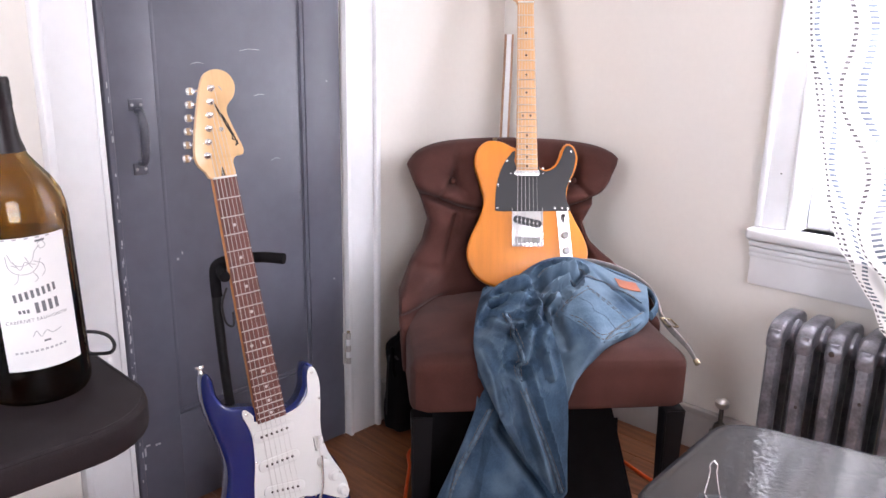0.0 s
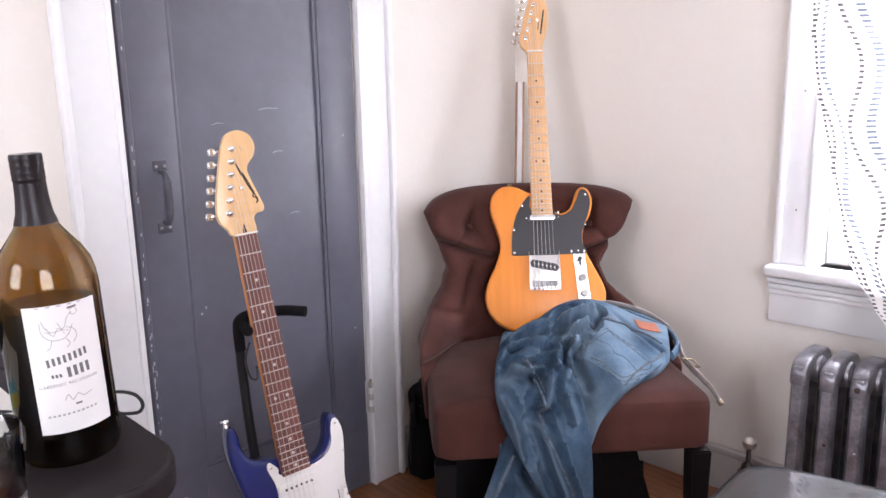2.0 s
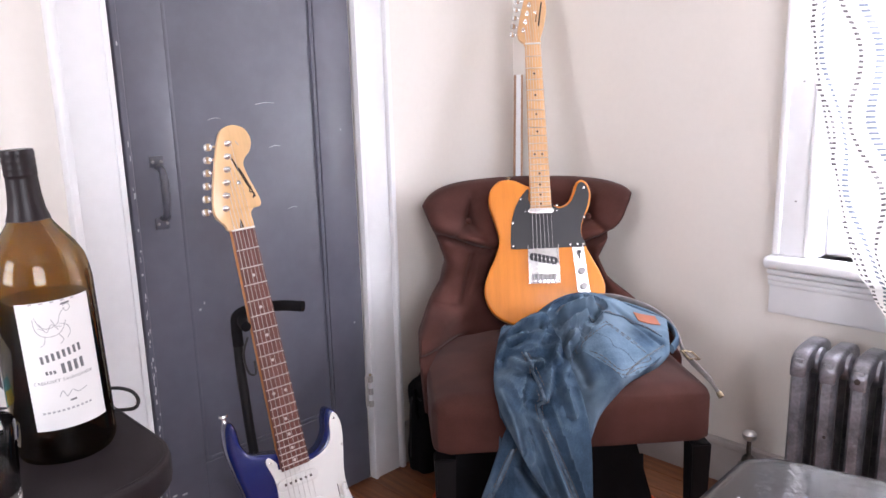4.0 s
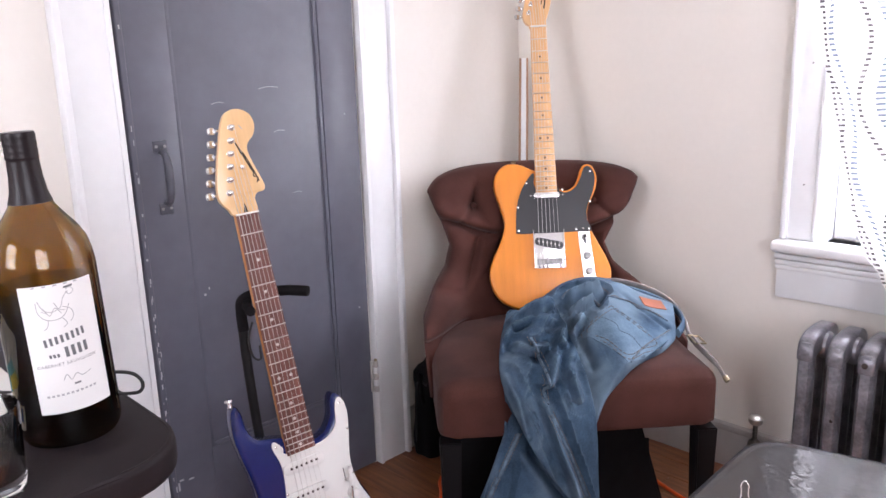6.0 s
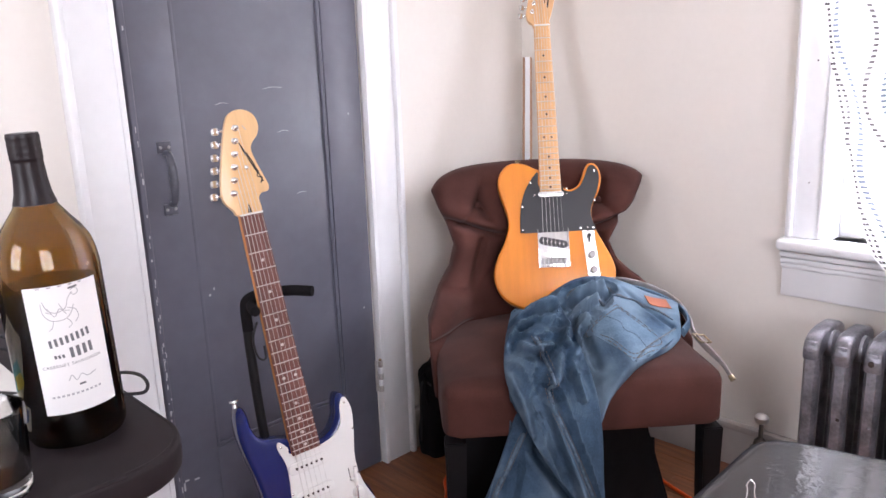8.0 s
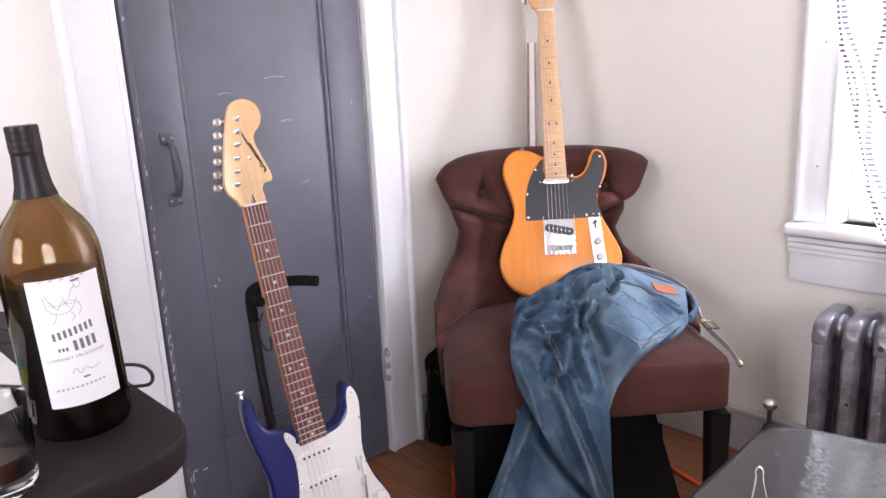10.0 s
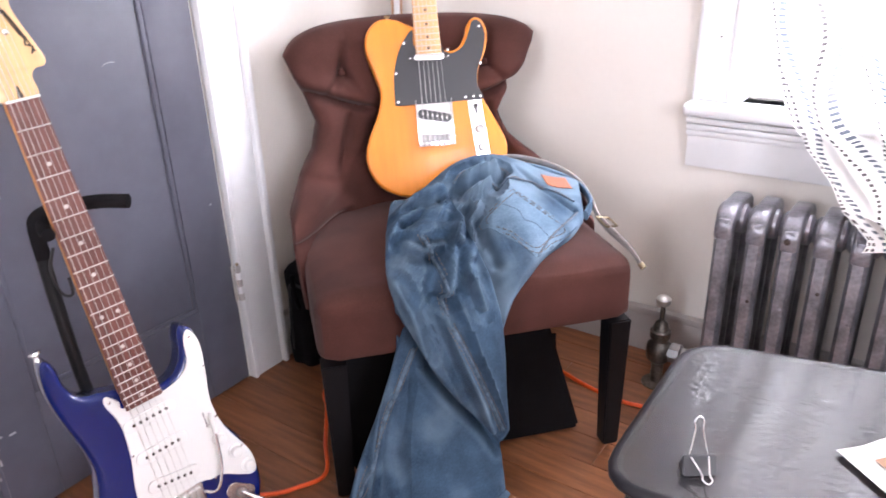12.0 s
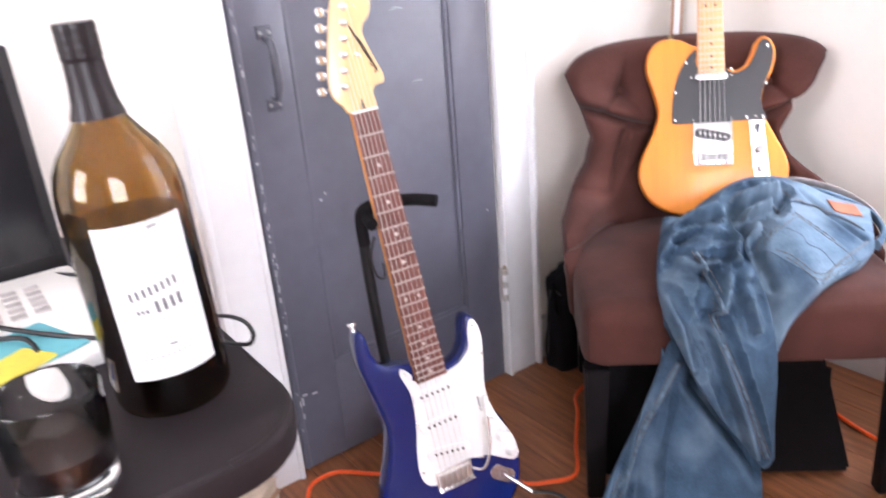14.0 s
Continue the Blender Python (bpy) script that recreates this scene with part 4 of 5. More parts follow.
def stratocaster():
    m = Matrix(((0.182, -0.200, 0.963, 0.406), (0.980, -0.038, -0.193, -1.129), (0.075, 0.979, 0.189, 0.189), (0, 0, 0, 1)))
    g = thing("electric_guitar", "dark blue double-cutaway electric guitar with white pickguard on a stand", "guitar", m)
    body = mm([(-20, 214), (-45, 222), (-74, 232), (-88, 258), (-90, 286), (-97, 302), (-107, 299), (-113, 280), (-115, 246), (-110, 206), (-101, 158), (-97, 112), (-109, 62), (-129, 12), (-144, -38), (-145, -84), (-128, -120), (-88, -140), (-40, -147),
               (10, -148), (55, -140), (95, -118), (122, -85), (135, -45), (134, -5), (121, 45), (102, 88), (96, 135), (107, 185), (114, 228), (108, 256), (94, 265), (84, 250), (78, 222), (60, 197), (34, 190), (28, 196), (0, 200)])
    bm = slab(body, -0.048, -0.003, 0.011, 5, 5)
    for v in bm.verts:
        # forearm contour on the bass side
        k = smooth01((-0.085 - v.co.x - 0.35 * max(0, v.co.y)) / 0.06) * smooth01((0.06 - v.co.y) / 0.1)
        if v.co.z > -0.02:
            v.co.z -= 0.014 * k
    part("body", bm, M["blue"], g, "dark metallic blue contoured body")
    pg = mm([(-32, 200), (-46, 216), (-52, 205), (-42, 165), (-46, 110), (-57, 60), (-61, 14), (-48, -10), (-22, -12), (-24, 8), (34, 8), (52, 2), (72, -1), (100, -20), (120, -31), (131, -22), (128, 15), (103, 75), (96, 128), (106, 185), (111, 225), (105, 252), (96, 256), (88, 240), (82, 208), (62, 189), (32, 182), (28, 186), (-28, 186)])
    p = part("pickguard", slab(pg, -0.0035, -0.0008, 0.0007, 1, 4), M["white"], g, "white pickguard with three white pickups")
    for x, y in ((-45, 206), (-43, 110), (-55, 20), (-30, -6), (60, 0), (122, -24), (118, 28), (95, 100), (104, 190), (98, 246)):
        screw(p, x / 1000, y / 1000, -0.0008, 0.0025)
    n = part("neck", slab([(-0.0275, 0.1865), (0.0275, 0.1865), (0.02125, SCALE + 0.002), (-0.02125, SCALE + 0.002)], -0.014, 0.004, 0.004, 2, curved=False), M["maple_edge"], g, "amber maple neck")
    fb = part("fretboard", slab([(-0.0285, 0.184), (0.0285, 0.184), (0.02135, SCALE), (-0.02135, SCALE)], 0.004, 0.0088, 0.001, 1, curved=False), M["rosewood"], n, "reddish rosewood fretboard")
    frets(n, 0.0092, 21)
    part("nut", box((-0.0214, SCALE, 0.004), (0.0214, SCALE + 0.0035, 0.0125), 0.0007), M["white"], n)
    for k in (3, 5, 7, 9, 12, 15, 17, 19, 21):
        y = (fret_y(k) + fret_y(k - 1)) / 2
        for x in ((-0.012, 0.012) if k == 12 else (0,)):
            part("inlay_dot", lathe([(0.0032, 0.0080), (0.0032, 0.0093)], 10, pose(x, y, 0)), M["dot"], n)
    head = mm([(-21, 649), (-30, 662), (-41, 676), (-44, 694), (-37, 730), (-22, 782), (-6, 826), (8, 840), (28, 842), (46, 832), (53, 812), (47, 792), (34, 779), (29, 766), (33, 745), (42, 715), (47, 696), (43, 686), (30, 684), (23, 674), (21, 649)])
    h = part("headstock", slab(head, -0.011, 0.003, 0.002, 2, 4), M["maple2"], n, "large amber maple headstock")
    tops = []
    for k in range(6):
        x, y = -0.022 + k * 0.0058, 0.692 + k * 0.0235
        tuner(h, x, y, 0.003, 0.031)
        tops.append((x + 0.004, y, 0.010))
    part("skunk_stripe_plug", slab(mm([(-4, 652), (4, 652), (1, 668), (-1, 668)]), 0.0029, 0.0035, curved=False), M["darkdot"], h)
    # the maker's script, kept to plain strokes
    for pts in ([(33, 703), (37, 712), (29, 716), (33, 726)], [(31, 722), (25, 738), (28, 728), (22, 744)], [(24, 738), (18, 756)], [(20, 752), (14, 768), (16, 757), (11, 774)], [(14, 768), (8, 782)], [(38, 705), (26, 742), (18, 762)]):
        part("logo_bar", tube([(x / 1000, y / 1000, 0.0032) for x, y in pts], 0.0013, 5, 4, flat=1.0), M["script"], h)
    part("logo_bar", tube([(0.022, 0.812, 0.0032), (0.027, 0.804, 0.0032)], 0.0007, 5), M["pale_ink"], h)
    part("string_guide", lathe([(0.004, 0), (0.004, 0.006), (0.0025, 0.007)], 8, pose(0.010, 0.735, 0.003)), M["chrome"], h)
    for y, tilt in ((0.156, 0), (0.098, 0), (0.040, 10)):
        pu = part("pickup", slab(rounded(-0.042, -0.011, 0.042, 0.011, 0.0106, 6), -0.0008, 0.0038, 0.0012, 2, curved=False), M["white"], g, "white plastic single-coil pickup")
        pu.matrix_local = pose(0, y, 0, 0, 0, -tilt)
        for k in range(6):
            part("pole_piece", lathe([(0.0027, 0.0036), (0.0027, 0.0048)], 8, pose(-0.026 + k * 0.0104, 0, 0)), M["darkdot"], pu)
    b = part("bridge_plate", box((-0.036, -0.026, -0.003), (0.036, 0.010, 0.0005), 0.0006), M["chrome"], g, "chrome six-saddle tremolo bridge")
    for k in range(6):
        x = -0.0262 + k * 0.0105
        s = part("saddle", box((x - 0.0049, -0.022, 0.0005), (x + 0.0049, 0.004, 0.0065), 0.0012), M["nickel"], b)
        part("saddle_screw", tube([(x, -0.026, 0.003), (x, -0.020, 0.003)], 0.0014, 6), M["steel"], s)
    part("rear_lip", box((-0.036, -0.028, -0.003), (0.036, -0.026, 0.007), 0.0006), M["chrome"], b)
    part("tremolo_arm", tube([(0.036, -0.010, 0.0), (0.046, -0.012, 0.014), (0.056, -0.002, 0.022), (0.068, 0.030, 0.026), (0.074, 0.075, 0.028), (0.077, 0.098, 0.028)], 0.0026, 8), M["chrome"], g, "chrome tremolo arm")
    part("arm_tip", tube([(0.0755, 0.088, 0.028), (0.080, 0.125, 0.028)], [0.0038, 0.0045], 10), M["white"], g)
    for x, y in ((87, 62), (105, 26), (118, -10)):
        part("knob", lathe([(0.0125, -0.0008), (0.0122, 0.002), (0.0095, 0.004), (0.0088, 0.0125), (0.007, 0.0138), (0.002, 0.014)], 20, pose(x / 1000, y / 1000, 0)), M["white"], g, "white plastic control knob")
    sw = part("switch_slot", box((0.076, 0.088, -0.0008), (0.0775, 0.116, -0.0004)), M["guard"], g)
    part("switch_tip", lathe([(0.002, 0), (0.0035, 0.006), (0.0035, 0.012), (0.002, 0.014)], 10, pose(0.0768, 0.092, -0.0008, -12, 0, 0)), M["white"], g)
    j = part("jack_plate", slab(rounded(-0.014, -0.027, 0.014, 0.027, 0.0138, 6), -0.0035, -0.0015, 0.0008, 1, curved=False), M["chrome"], g, "oval chrome jack plate")
    j.matrix_local = pose(0.092, -0.050, 0, 0, 0, 52)
    part("jack_cup", lathe([(0.011, -0.0018), (0.009, -0.0012), (0.007, -0.0016)], 14, pose(0, 0, 0)), M["steel"], j)
    part("strap_button", lathe([(0.0055, 0), (0.0040, 0.004), (0.0045, 0.010), (0.0085, 0.012), (0.0080, 0.016), (0.003, 0.0175)], 14, pose(-0.104, 0.301, -0.026, -90, 0, 0)), M["chrome"], g)
    strings(g, -0.018, 0.0125, 0.0085, 0.035, 0.054, tops)
    # cable plugged into the jack
    w = m
    at = lambda x, y, z: w @ Vector((x, y, z))
    c = thing("guitar_cable", "black instrument cable plugged into the blue guitar", "cable")
    part("plug", tube([at(0.094, -0.052, -0.001), at(0.115, -0.076, 0.020), at(0.126, -0.088, 0.032)], [0.003, 0.0055, 0.0050], 10, smooth=False), M["chrome"], c)
    e = at(0.126, -0.088, 0.032)
    part("lead", tube([e, e + Vector((0.035, 0.045, -0.015)), (0.55, -0.93, 0.03), (0.58, -0.95, 0.006), (0.55, -1.15, 0.006), (0.62, -1.35, 0.006), (0.5, -1.6, 0.006)], 0.0032, 8), M["cable"], c)
    # stand
    s = thing("guitar_stand", "black tubular guitar stand with foam-covered neck yoke", "guitar stand")
    post = part("post", tube([at(-0.045, -0.150, -0.075), at(-0.053, 0.10, -0.060), at(-0.055, 0.24, -0.052), at(-0.046, 0.38, -0.050), at(-0.038, 0.455, -0.050)], 0.0095, 12), M["black"], s)
    part("yoke", tube([at(-0.040, 0.430, -0.050), at(-0.036, 0.470, -0.050), at(-0.030, 0.488, -0.048), at(-0.010, 0.494, -0.044), at(0.02, 0.493, -0.030), at(0.050, 0.489, -0.010), at(0.068, 0.484, 0.010), at(0.078, 0.481, 0.020)], 0.0105, 12), M["foam"], s, "black foam-sleeved yoke")
    part("yoke", tube([at(-0.022, 0.484, -0.046), at(-0.030, 0.476, -0.028), at(-0.034, 0.470, 0.004)], 0.0095, 12), M["foam"], s)
    part("loop", tube([at(-0.034, 0.45, 0.0), at(-0.046, 0.42, -0.008), at(-0.044, 0.385, -0.012), at(-0.030, 0.375, -0.016), at(-0.026, 0.40, -0.018)], 0.0022, 6), M["cable"], s)
    base = at(-0.045, -0.150, -0.075)
    base.z = 0.055
    part("cradle", tube([at(-0.10, -0.152, 0.016), at(-0.10, -0.160, -0.050), base + Vector((0, -0.04, 0.0)), base + Vector((0, 0.04, 0.0)), at(0.08, -0.160, -0.050), at(0.08, -0.154, 0.016)], 0.008, 10), M["foam"], s)
    for d in ((0.12, 0.28), (0.22, -0.16), (-0.10, -0.14)):
        foot = Vector((base.x + d[0], base.y + d[1], 0.011))
        lg = part("leg", tube([base, base.lerp(foot, 0.5) + Vector((0, 0, 0.004)), foot], 0.009, 10), M["black"], s)
        part("rubber_foot", tube([base.lerp(foot, 0.93), foot + (foot - base) * 0.04], 0.0108, 10), M["cable"], lg)
    return g


stratocaster()

# ---- jeans ----


def cloth(stations, n_across=26, per=10, seed=0.0, fold=0.010, freq=16, open_end=False, creases=(), ridges=()):
    """A flattened tube of cloth: each station is its two edges, its half thickness and the way its face looks."""
    e1 = catmull([s[0] for s in stations], per)
    e2 = catmull([s[1] for s in stations], per)
    th = [float(np.interp(i / (len(e1) - 1), np.linspace(0, 1, len(stations)), [s[2] for s in stations])) for i in range(len(e1))]
    fa = catmull([s[3] for s in stations], per)
    rows = []
    for i, (a, b) in enumerate(zip(e1, e2)):
        c, half = (a + b) / 2, (b - a) / 2
        f = fa[i].normalized()
        row = []
        for k in range(2 * n_across):
            g = 2 * math.pi * k / (2 * n_across)
            x, y = math.cos(g), math.sin(g)
            p = c + half * x + f * th[i] * (abs(y) ** 0.6 * (1 if y > 0 else -1))
            along = i / len(e1)
            q = Vector((x * half.length * freq * 1.5, along * len(stations) * 0.55, seed))
            ridge = 1 - min(1.0, abs(noise.noise(q) + 0.3 * noise.noise(Vector((p.x, p.y, p.z)) * 14)) * 3.0) ** 0.8
            p += f * (fold * ridge * abs(y) ** 0.5 * (1 if y > 0 else 0.2))
            if y > 0:
                p += f * (0.4 * fold * noise.noise(q * 2.7))
                push = 0.0
                for line, width, deep in creases:
                    g1 = groove(p, f, line, width)
                    if g1 > 1e-4:
                        push += 0.5 * deep * g1 ** 0.2 - 1.6 * deep * g1
                for line, width in ridges:
                    g1 = groove(p, f, line, width)
                    if g1 > 1e-4:
                        push += 2.3 * width * g1 - 1.5 * width * 4 * (g1 ** 0.25 - g1 ** 0.5)
                p += f * max(-0.050, min(0.030, push)) * y ** 0.5
            row.append(p)
        rows.append(row)
    bm = grid(rows, closed=True)
    bm.verts.ensure_lookup_table()
    n = 2 * n_across
    for i0 in ((0,) if open_end else ()) + ((len(rows) - 1) * n,):
        bm.faces.new([bm.verts[i0 + i] for i in range(n)])
    return bm


def stitch(parent, pts, r=0.0011, mat=None):
    """A row of raised thread along points."""
    path = catmull(pts, 14)
    bm = None
    for i in range(0, len(path) - 2, 3):
        bm = tube([path[i], path[i + 1], path[i + 2]], r, 5, smooth=False, bm=bm)
    part("stitching", bm, mat or M["thread"], parent)


def groove(p, f, line, width):
    """Nearness, 0 to 1, of a point to a crease line, looking along f."""
    best = 1e9
    for a, b in zip(line, line[1:]):
        ab = b - a
        t = max(0.0, min(1.0, (p - a).dot(ab) / ab.length_squared))
        d = p - (a + ab * t)
        d -= f * d.dot(f) * 0.85
        best = min(best, d.length)
    return math.exp(-(best / width) ** 2)


CREASES = [([(-0.042, 0.149, 0.55), (0.016, 0.228, 0.54), (0.024, 0.176, 0.52), (-0.005, 0.138, 0.486), (-0.040, 0.03, 0.49)], 0.011, 0.030),
           ([(-0.120, 0.107, 0.52), (-0.074, 0.118, 0.537), (-0.043, 0.082, 0.538), (-0.02, 0.04, 0.51)], 0.009, 0.018),
           ([(-0.151, 0.076, 0.497), (-0.12, 0.03, 0.50), (-0.09, -0.01, 0.49)], 0.010, 0.014),
           ([(-0.160, -0.040, 0.397), (-0.115, -0.060, 0.390)], 0.006, 0.012),
           ([(-0.065, -0.045, 0.450), (-0.030, -0.02, 0.442)], 0.006, 0.012),
           ([(-0.035, -0.050, 0.412), (0.005, -0.025, 0.388)], 0.006, 0.012),
           ([(0.039, 0.185, 0.529), (0.086, 0.186, 0.551), (0.122, 0.241, 0.557)], 0.009, 0.016),
           ([(0.020, 0.161, 0.511), (0.025, 0.077, 0.474), (0.030, 0.02, 0.45)], 0.010, 0.012),
           ([(0.15, 0.26, 0.54), (0.19, 0.19, 0.53), (0.24, 0.16, 0.49)], 0.009, 0.010),
           ([(0.06, 0.28, 0.56), (0.10, 0.22, 0.555)], 0.008, 0.010),
           ([(-0.19, -0.06, 0.24), (-0.21, -0.085, 0.15), (-0.20, -0.11, 0.06)], 0.012, 0.009)]
CREASES = [([Vector(p) for p in line], w, d) for line, w, d in CREASES]
UNDERCUT = ([Vector(p) for p in ((-0.168, -0.02, 0.385), (-0.135, -0.03, 0.325), (-0.098, -0.03, 0.262), (-0.055, -0.03, 0.200), (-0.015, -0.04, 0.148), (0.004, -0.05, 0.112))], 0.011, 0.036)


RIDGES = [([(-0.128, 0.152, 0.521), (-0.091, 0.163, 0.54), (-0.033, 0.161, 0.563), (0.038, 0.234, 0.559), (0.093, 0.237, 0.572)], 0.013),
          ([(-0.161, 0.071, 0.493), (-0.134, 0.117, 0.52), (-0.086, 0.122, 0.54), (-0.046, 0.087, 0.541)], 0.011),
          ([(-0.082, -0.057, 0.458), (-0.058, -0.024, 0.504), (-0.029, 0.036, 0.543), (0.029, 0.196, 0.529), (0.068, 0.194, 0.546)], 0.013),
          ([(-0.024, -0.02, 0.501), (0.009, 0.126, 0.503), (0.035, 0.144, 0.536)], 0.011),
          ([(-0.037, 0.001, 0.518), (-0.033, -0.054, 0.466), (-0.023, -0.072, 0.427)], 0.010),
          ([(-0.131, 0.043, 0.508), (-0.103, 0.002, 0.509), (-0.072, 0.007, 0.518)], 0.010),
          ([(-0.164, -0.008, 0.454), (-0.148, -0.051, 0.423), (-0.136, -0.078, 0.361)], 0.010),
          ([(-0.095, -0.07, 0.423), (-0.074, -0.102, 0.355), (-0.045, -0.101, 0.273), (-0.022, -0.091, 0.192)], 0.011),
          ([(-0.212, -0.07, 0.261), (-0.237, -0.092, 0.161), (-0.259, -0.118, 0.058)], 0.007)]
RIDGES = [([Vector(p) for p in line], w) for line, w in RIDGES]


def jeans():
    j = thing("jeans", "washed blue denim jeans draped over the chair seat, belt still in", "trousers", CH)
    up, fr = Vector((-0.05, -0.55, 0.85)), Vector((0, -1, 0.10))
    hips = [((0.292, 0.275, 0.500), (0.262, 0.165, 0.452), 0.018, up),
            ((0.235, 0.315, 0.515), (0.215, 0.110, 0.448), 0.026, up),
            ((0.165, 0.325, 0.545), (0.135, 0.040, 0.450), 0.032, up),
            ((0.100, 0.325, 0.560), (0.088, -0.006, 0.442), 0.040, up),
            ((0.030, 0.315, 0.553), (0.042, -0.030, 0.400), 0.042, Vector((-0.05, -0.7, 0.7))),
            ((-0.045, 0.290, 0.515), (0.010, -0.046, 0.335), 0.044, Vector((-0.1, -0.8, 0.6))),
            ((-0.105, 0.215, 0.500), (-0.020, -0.050, 0.300), 0.044, Vector((-0.2, -0.8, 0.5))),
            ((-0.135, 0.120, 0.475), (-0.080, -0.045, 0.285), 0.022, Vector((-0.4, -0.7, 0.5)))]
    hip_mesh = cloth(hips, 72, 22, 1.0, 0.0020, 13, creases=CREASES[:10], ridges=RIDGES[:6])
    tree = BVHTree.FromBMesh(hip_mesh)
    hip = part("hip_panel", hip_mesh, M["seat_denim"], j, "washed-out seat of the jeans with window light in its colour")
    # thigh that folds over the seat's edge and runs down across the shin
    thigh = [((-0.125, 0.225, 0.515), (-0.020, 0.170, 0.550), 0.020, Vector((0, -0.6, 0.8))),
             ((-0.158, 0.100, 0.492), (-0.022, 0.060, 0.530), 0.026, Vector((0, -0.8, 0.6))),
             ((-0.172, -0.003, 0.445), (-0.005, -0.020, 0.475), 0.030, Vector((0, -1, 0.35))),
             ((-0.140, -0.076, 0.365), (0.008, -0.058, 0.408), 0.022, fr),
             ((-0.098, -0.092, 0.288), (0.014, -0.070, 0.330), 0.019, fr),
             ((-0.050, -0.100, 0.222), (0.015, -0.076, 0.255), 0.014, fr),
             ((-0.004, -0.096, 0.158), (0.018, -0.086, 0.175), 0.009, fr)]
    thigh_mesh = cloth(thigh, 60, 22, 5.0, 0.0020, 15, creases=CREASES[:6], ridges=RIDGES[:8])
    thigh_tree = BVHTree.FromBMesh(thigh_mesh)
    a = part("thigh_fold", thigh_mesh, M["denim"], j)
    shin = [((-0.166, 0.010, 0.425), (-0.040, 0.000, 0.400), 0.012, fr),
            ((-0.165, 0.004, 0.375), (-0.012, -0.010, 0.350), 0.010, fr),
            ((-0.168, 0.000, 0.315), (0.004, -0.014, 0.290), 0.012, fr),
            ((-0.176, -0.010, 0.215), (0.010, -0.026, 0.200), 0.014, fr),
            ((-0.180, -0.040, 0.110), (0.012, -0.054, 0.105), 0.016, fr),
            ((-0.176, -0.080, 0.012), (0.012, -0.088, 0.024), 0.016, fr)]
    sh = part("front_leg", cloth(shin, 44, 20, 3.0, 0.004, 10, creases=[UNDERCUT]), M["denim"], j)
    rear = [((-0.140, 0.015, 0.400), (-0.090, 0.015, 0.395), 0.008, fr),
            ((-0.165, -0.005, 0.335), (-0.110, 0.000, 0.330), 0.011, fr),
            ((-0.208, -0.045, 0.245), (-0.130, -0.008, 0.230), 0.014, fr),
            ((-0.265, -0.085, 0.140), (-0.155, -0.035, 0.130), 0.018, fr),
            ((-0.305, -0.120, 0.045), (-0.170, -0.085, 0.040), 0.018, Vector((0, -0.9, 0.4))),
            ((-0.340, -0.200, 0.024), (-0.190, -0.180, 0.024), 0.014, Vector((0, -0.2, 1))),
            ((-0.360, -0.280, 0.020), (-0.215, -0.285, 0.020), 0.013, Vector((0, 0, 1)))]
    rear_mesh = cloth(rear, 40, 16, 9.0, 0.004, 10, creases=CREASES[10:], ridges=RIDGES[8:])
    rear_tree = BVHTree.FromBMesh(rear_mesh)
    b = part("rear_leg", rear_mesh, M["denim"], j)
    n = up.normalized()

    def drape(p, lift):
        """Drop a point on to the hip cloth."""
        hit = tree.ray_cast(Vector(p) + n * 0.12, -n)
        return (hit[0] if hit[0] else Vector(p)) + n * lift

    # back pocket with a double row of stitching
    A, B, C, D = (Vector(p) for p in ((0.107, 0.174, 0.532), (0.212, 0.084, 0.480), (0.098, 0.022, 0.433), (0.021, 0.120, 0.492)))
    at = lambda u, v: A.lerp(B, u).lerp(D.lerp(C, u), v)
    # pocket cloth is coloured lighter than the legs, as if lit from above
    pocket = part("back_pocket", grid([[drape(at(u / 24, v / 18), 0.0022) for u in range(25)] for v in range(19)], 0.0012), M["faded_lit"], j, "washed pale back pocket with window light in its colour")
    for inset in (0.04, 0.10):
        e = inset
        stitch(pocket, [drape(at(u, v), 0.0040) for u, v in ((e, e), (0.5, e), (1 - e, e), (1 - e, 0.5), (1 - e, 1 - e), (0.5, 1 - e), (e, 1 - e), (e, 0.5), (e, e))], 0.0009)
    stitch(pocket, [drape(at(u, v), 0.0040) for u, v in ((0.12, 0.5), (0.35, 0.46), (0.5, 0.56), (0.65, 0.46), (0.88, 0.5))], 0.0007, mat=M["seam"])
    # puckered flat-felled seams
    for pts in ([(0.245, 0.155, 0.48), (0.20, 0.115, 0.47), (0.15, 0.07, 0.46), (0.105, 0.018, 0.45)], [(0.075, 0.185, 0.55), (0.13, 0.205, 0.545), (0.19, 0.20, 0.53), (0.25, 0.185, 0.49)], [(0.012, 0.24, 0.55), (0.05, 0.26, 0.56), (0.10, 0.265, 0.56), (0.13, 0.23, 0.555)]):
        line = catmull([drape(p, 0.0015) for p in pts], 10)
        line = [drape(p, 0.0012 + 0.0008 * math.sin(i * 1.9)) for i, p in enumerate(line)]
        s = part("seam", tube(line, 0.0034, 8, smooth=False, flat=0.5), M["seam"], hip)
        for off in (-0.0028, 0.0028):
            stitch(hip, [drape(p + Vector((0.5, 0.5, 0)) * off, 0.0042) for p in line[::4]], 0.0008)
    # inseam down the thigh and outseam of the rear leg, laid on the cloth and puckered
    f = fr.normalized()

    def lay(cloth_tree, p, lift):
        hit = cloth_tree.ray_cast(Vector(p) + f * 0.15, -f)
        return (hit[0] if hit[0] else Vector(p)) + f * lift

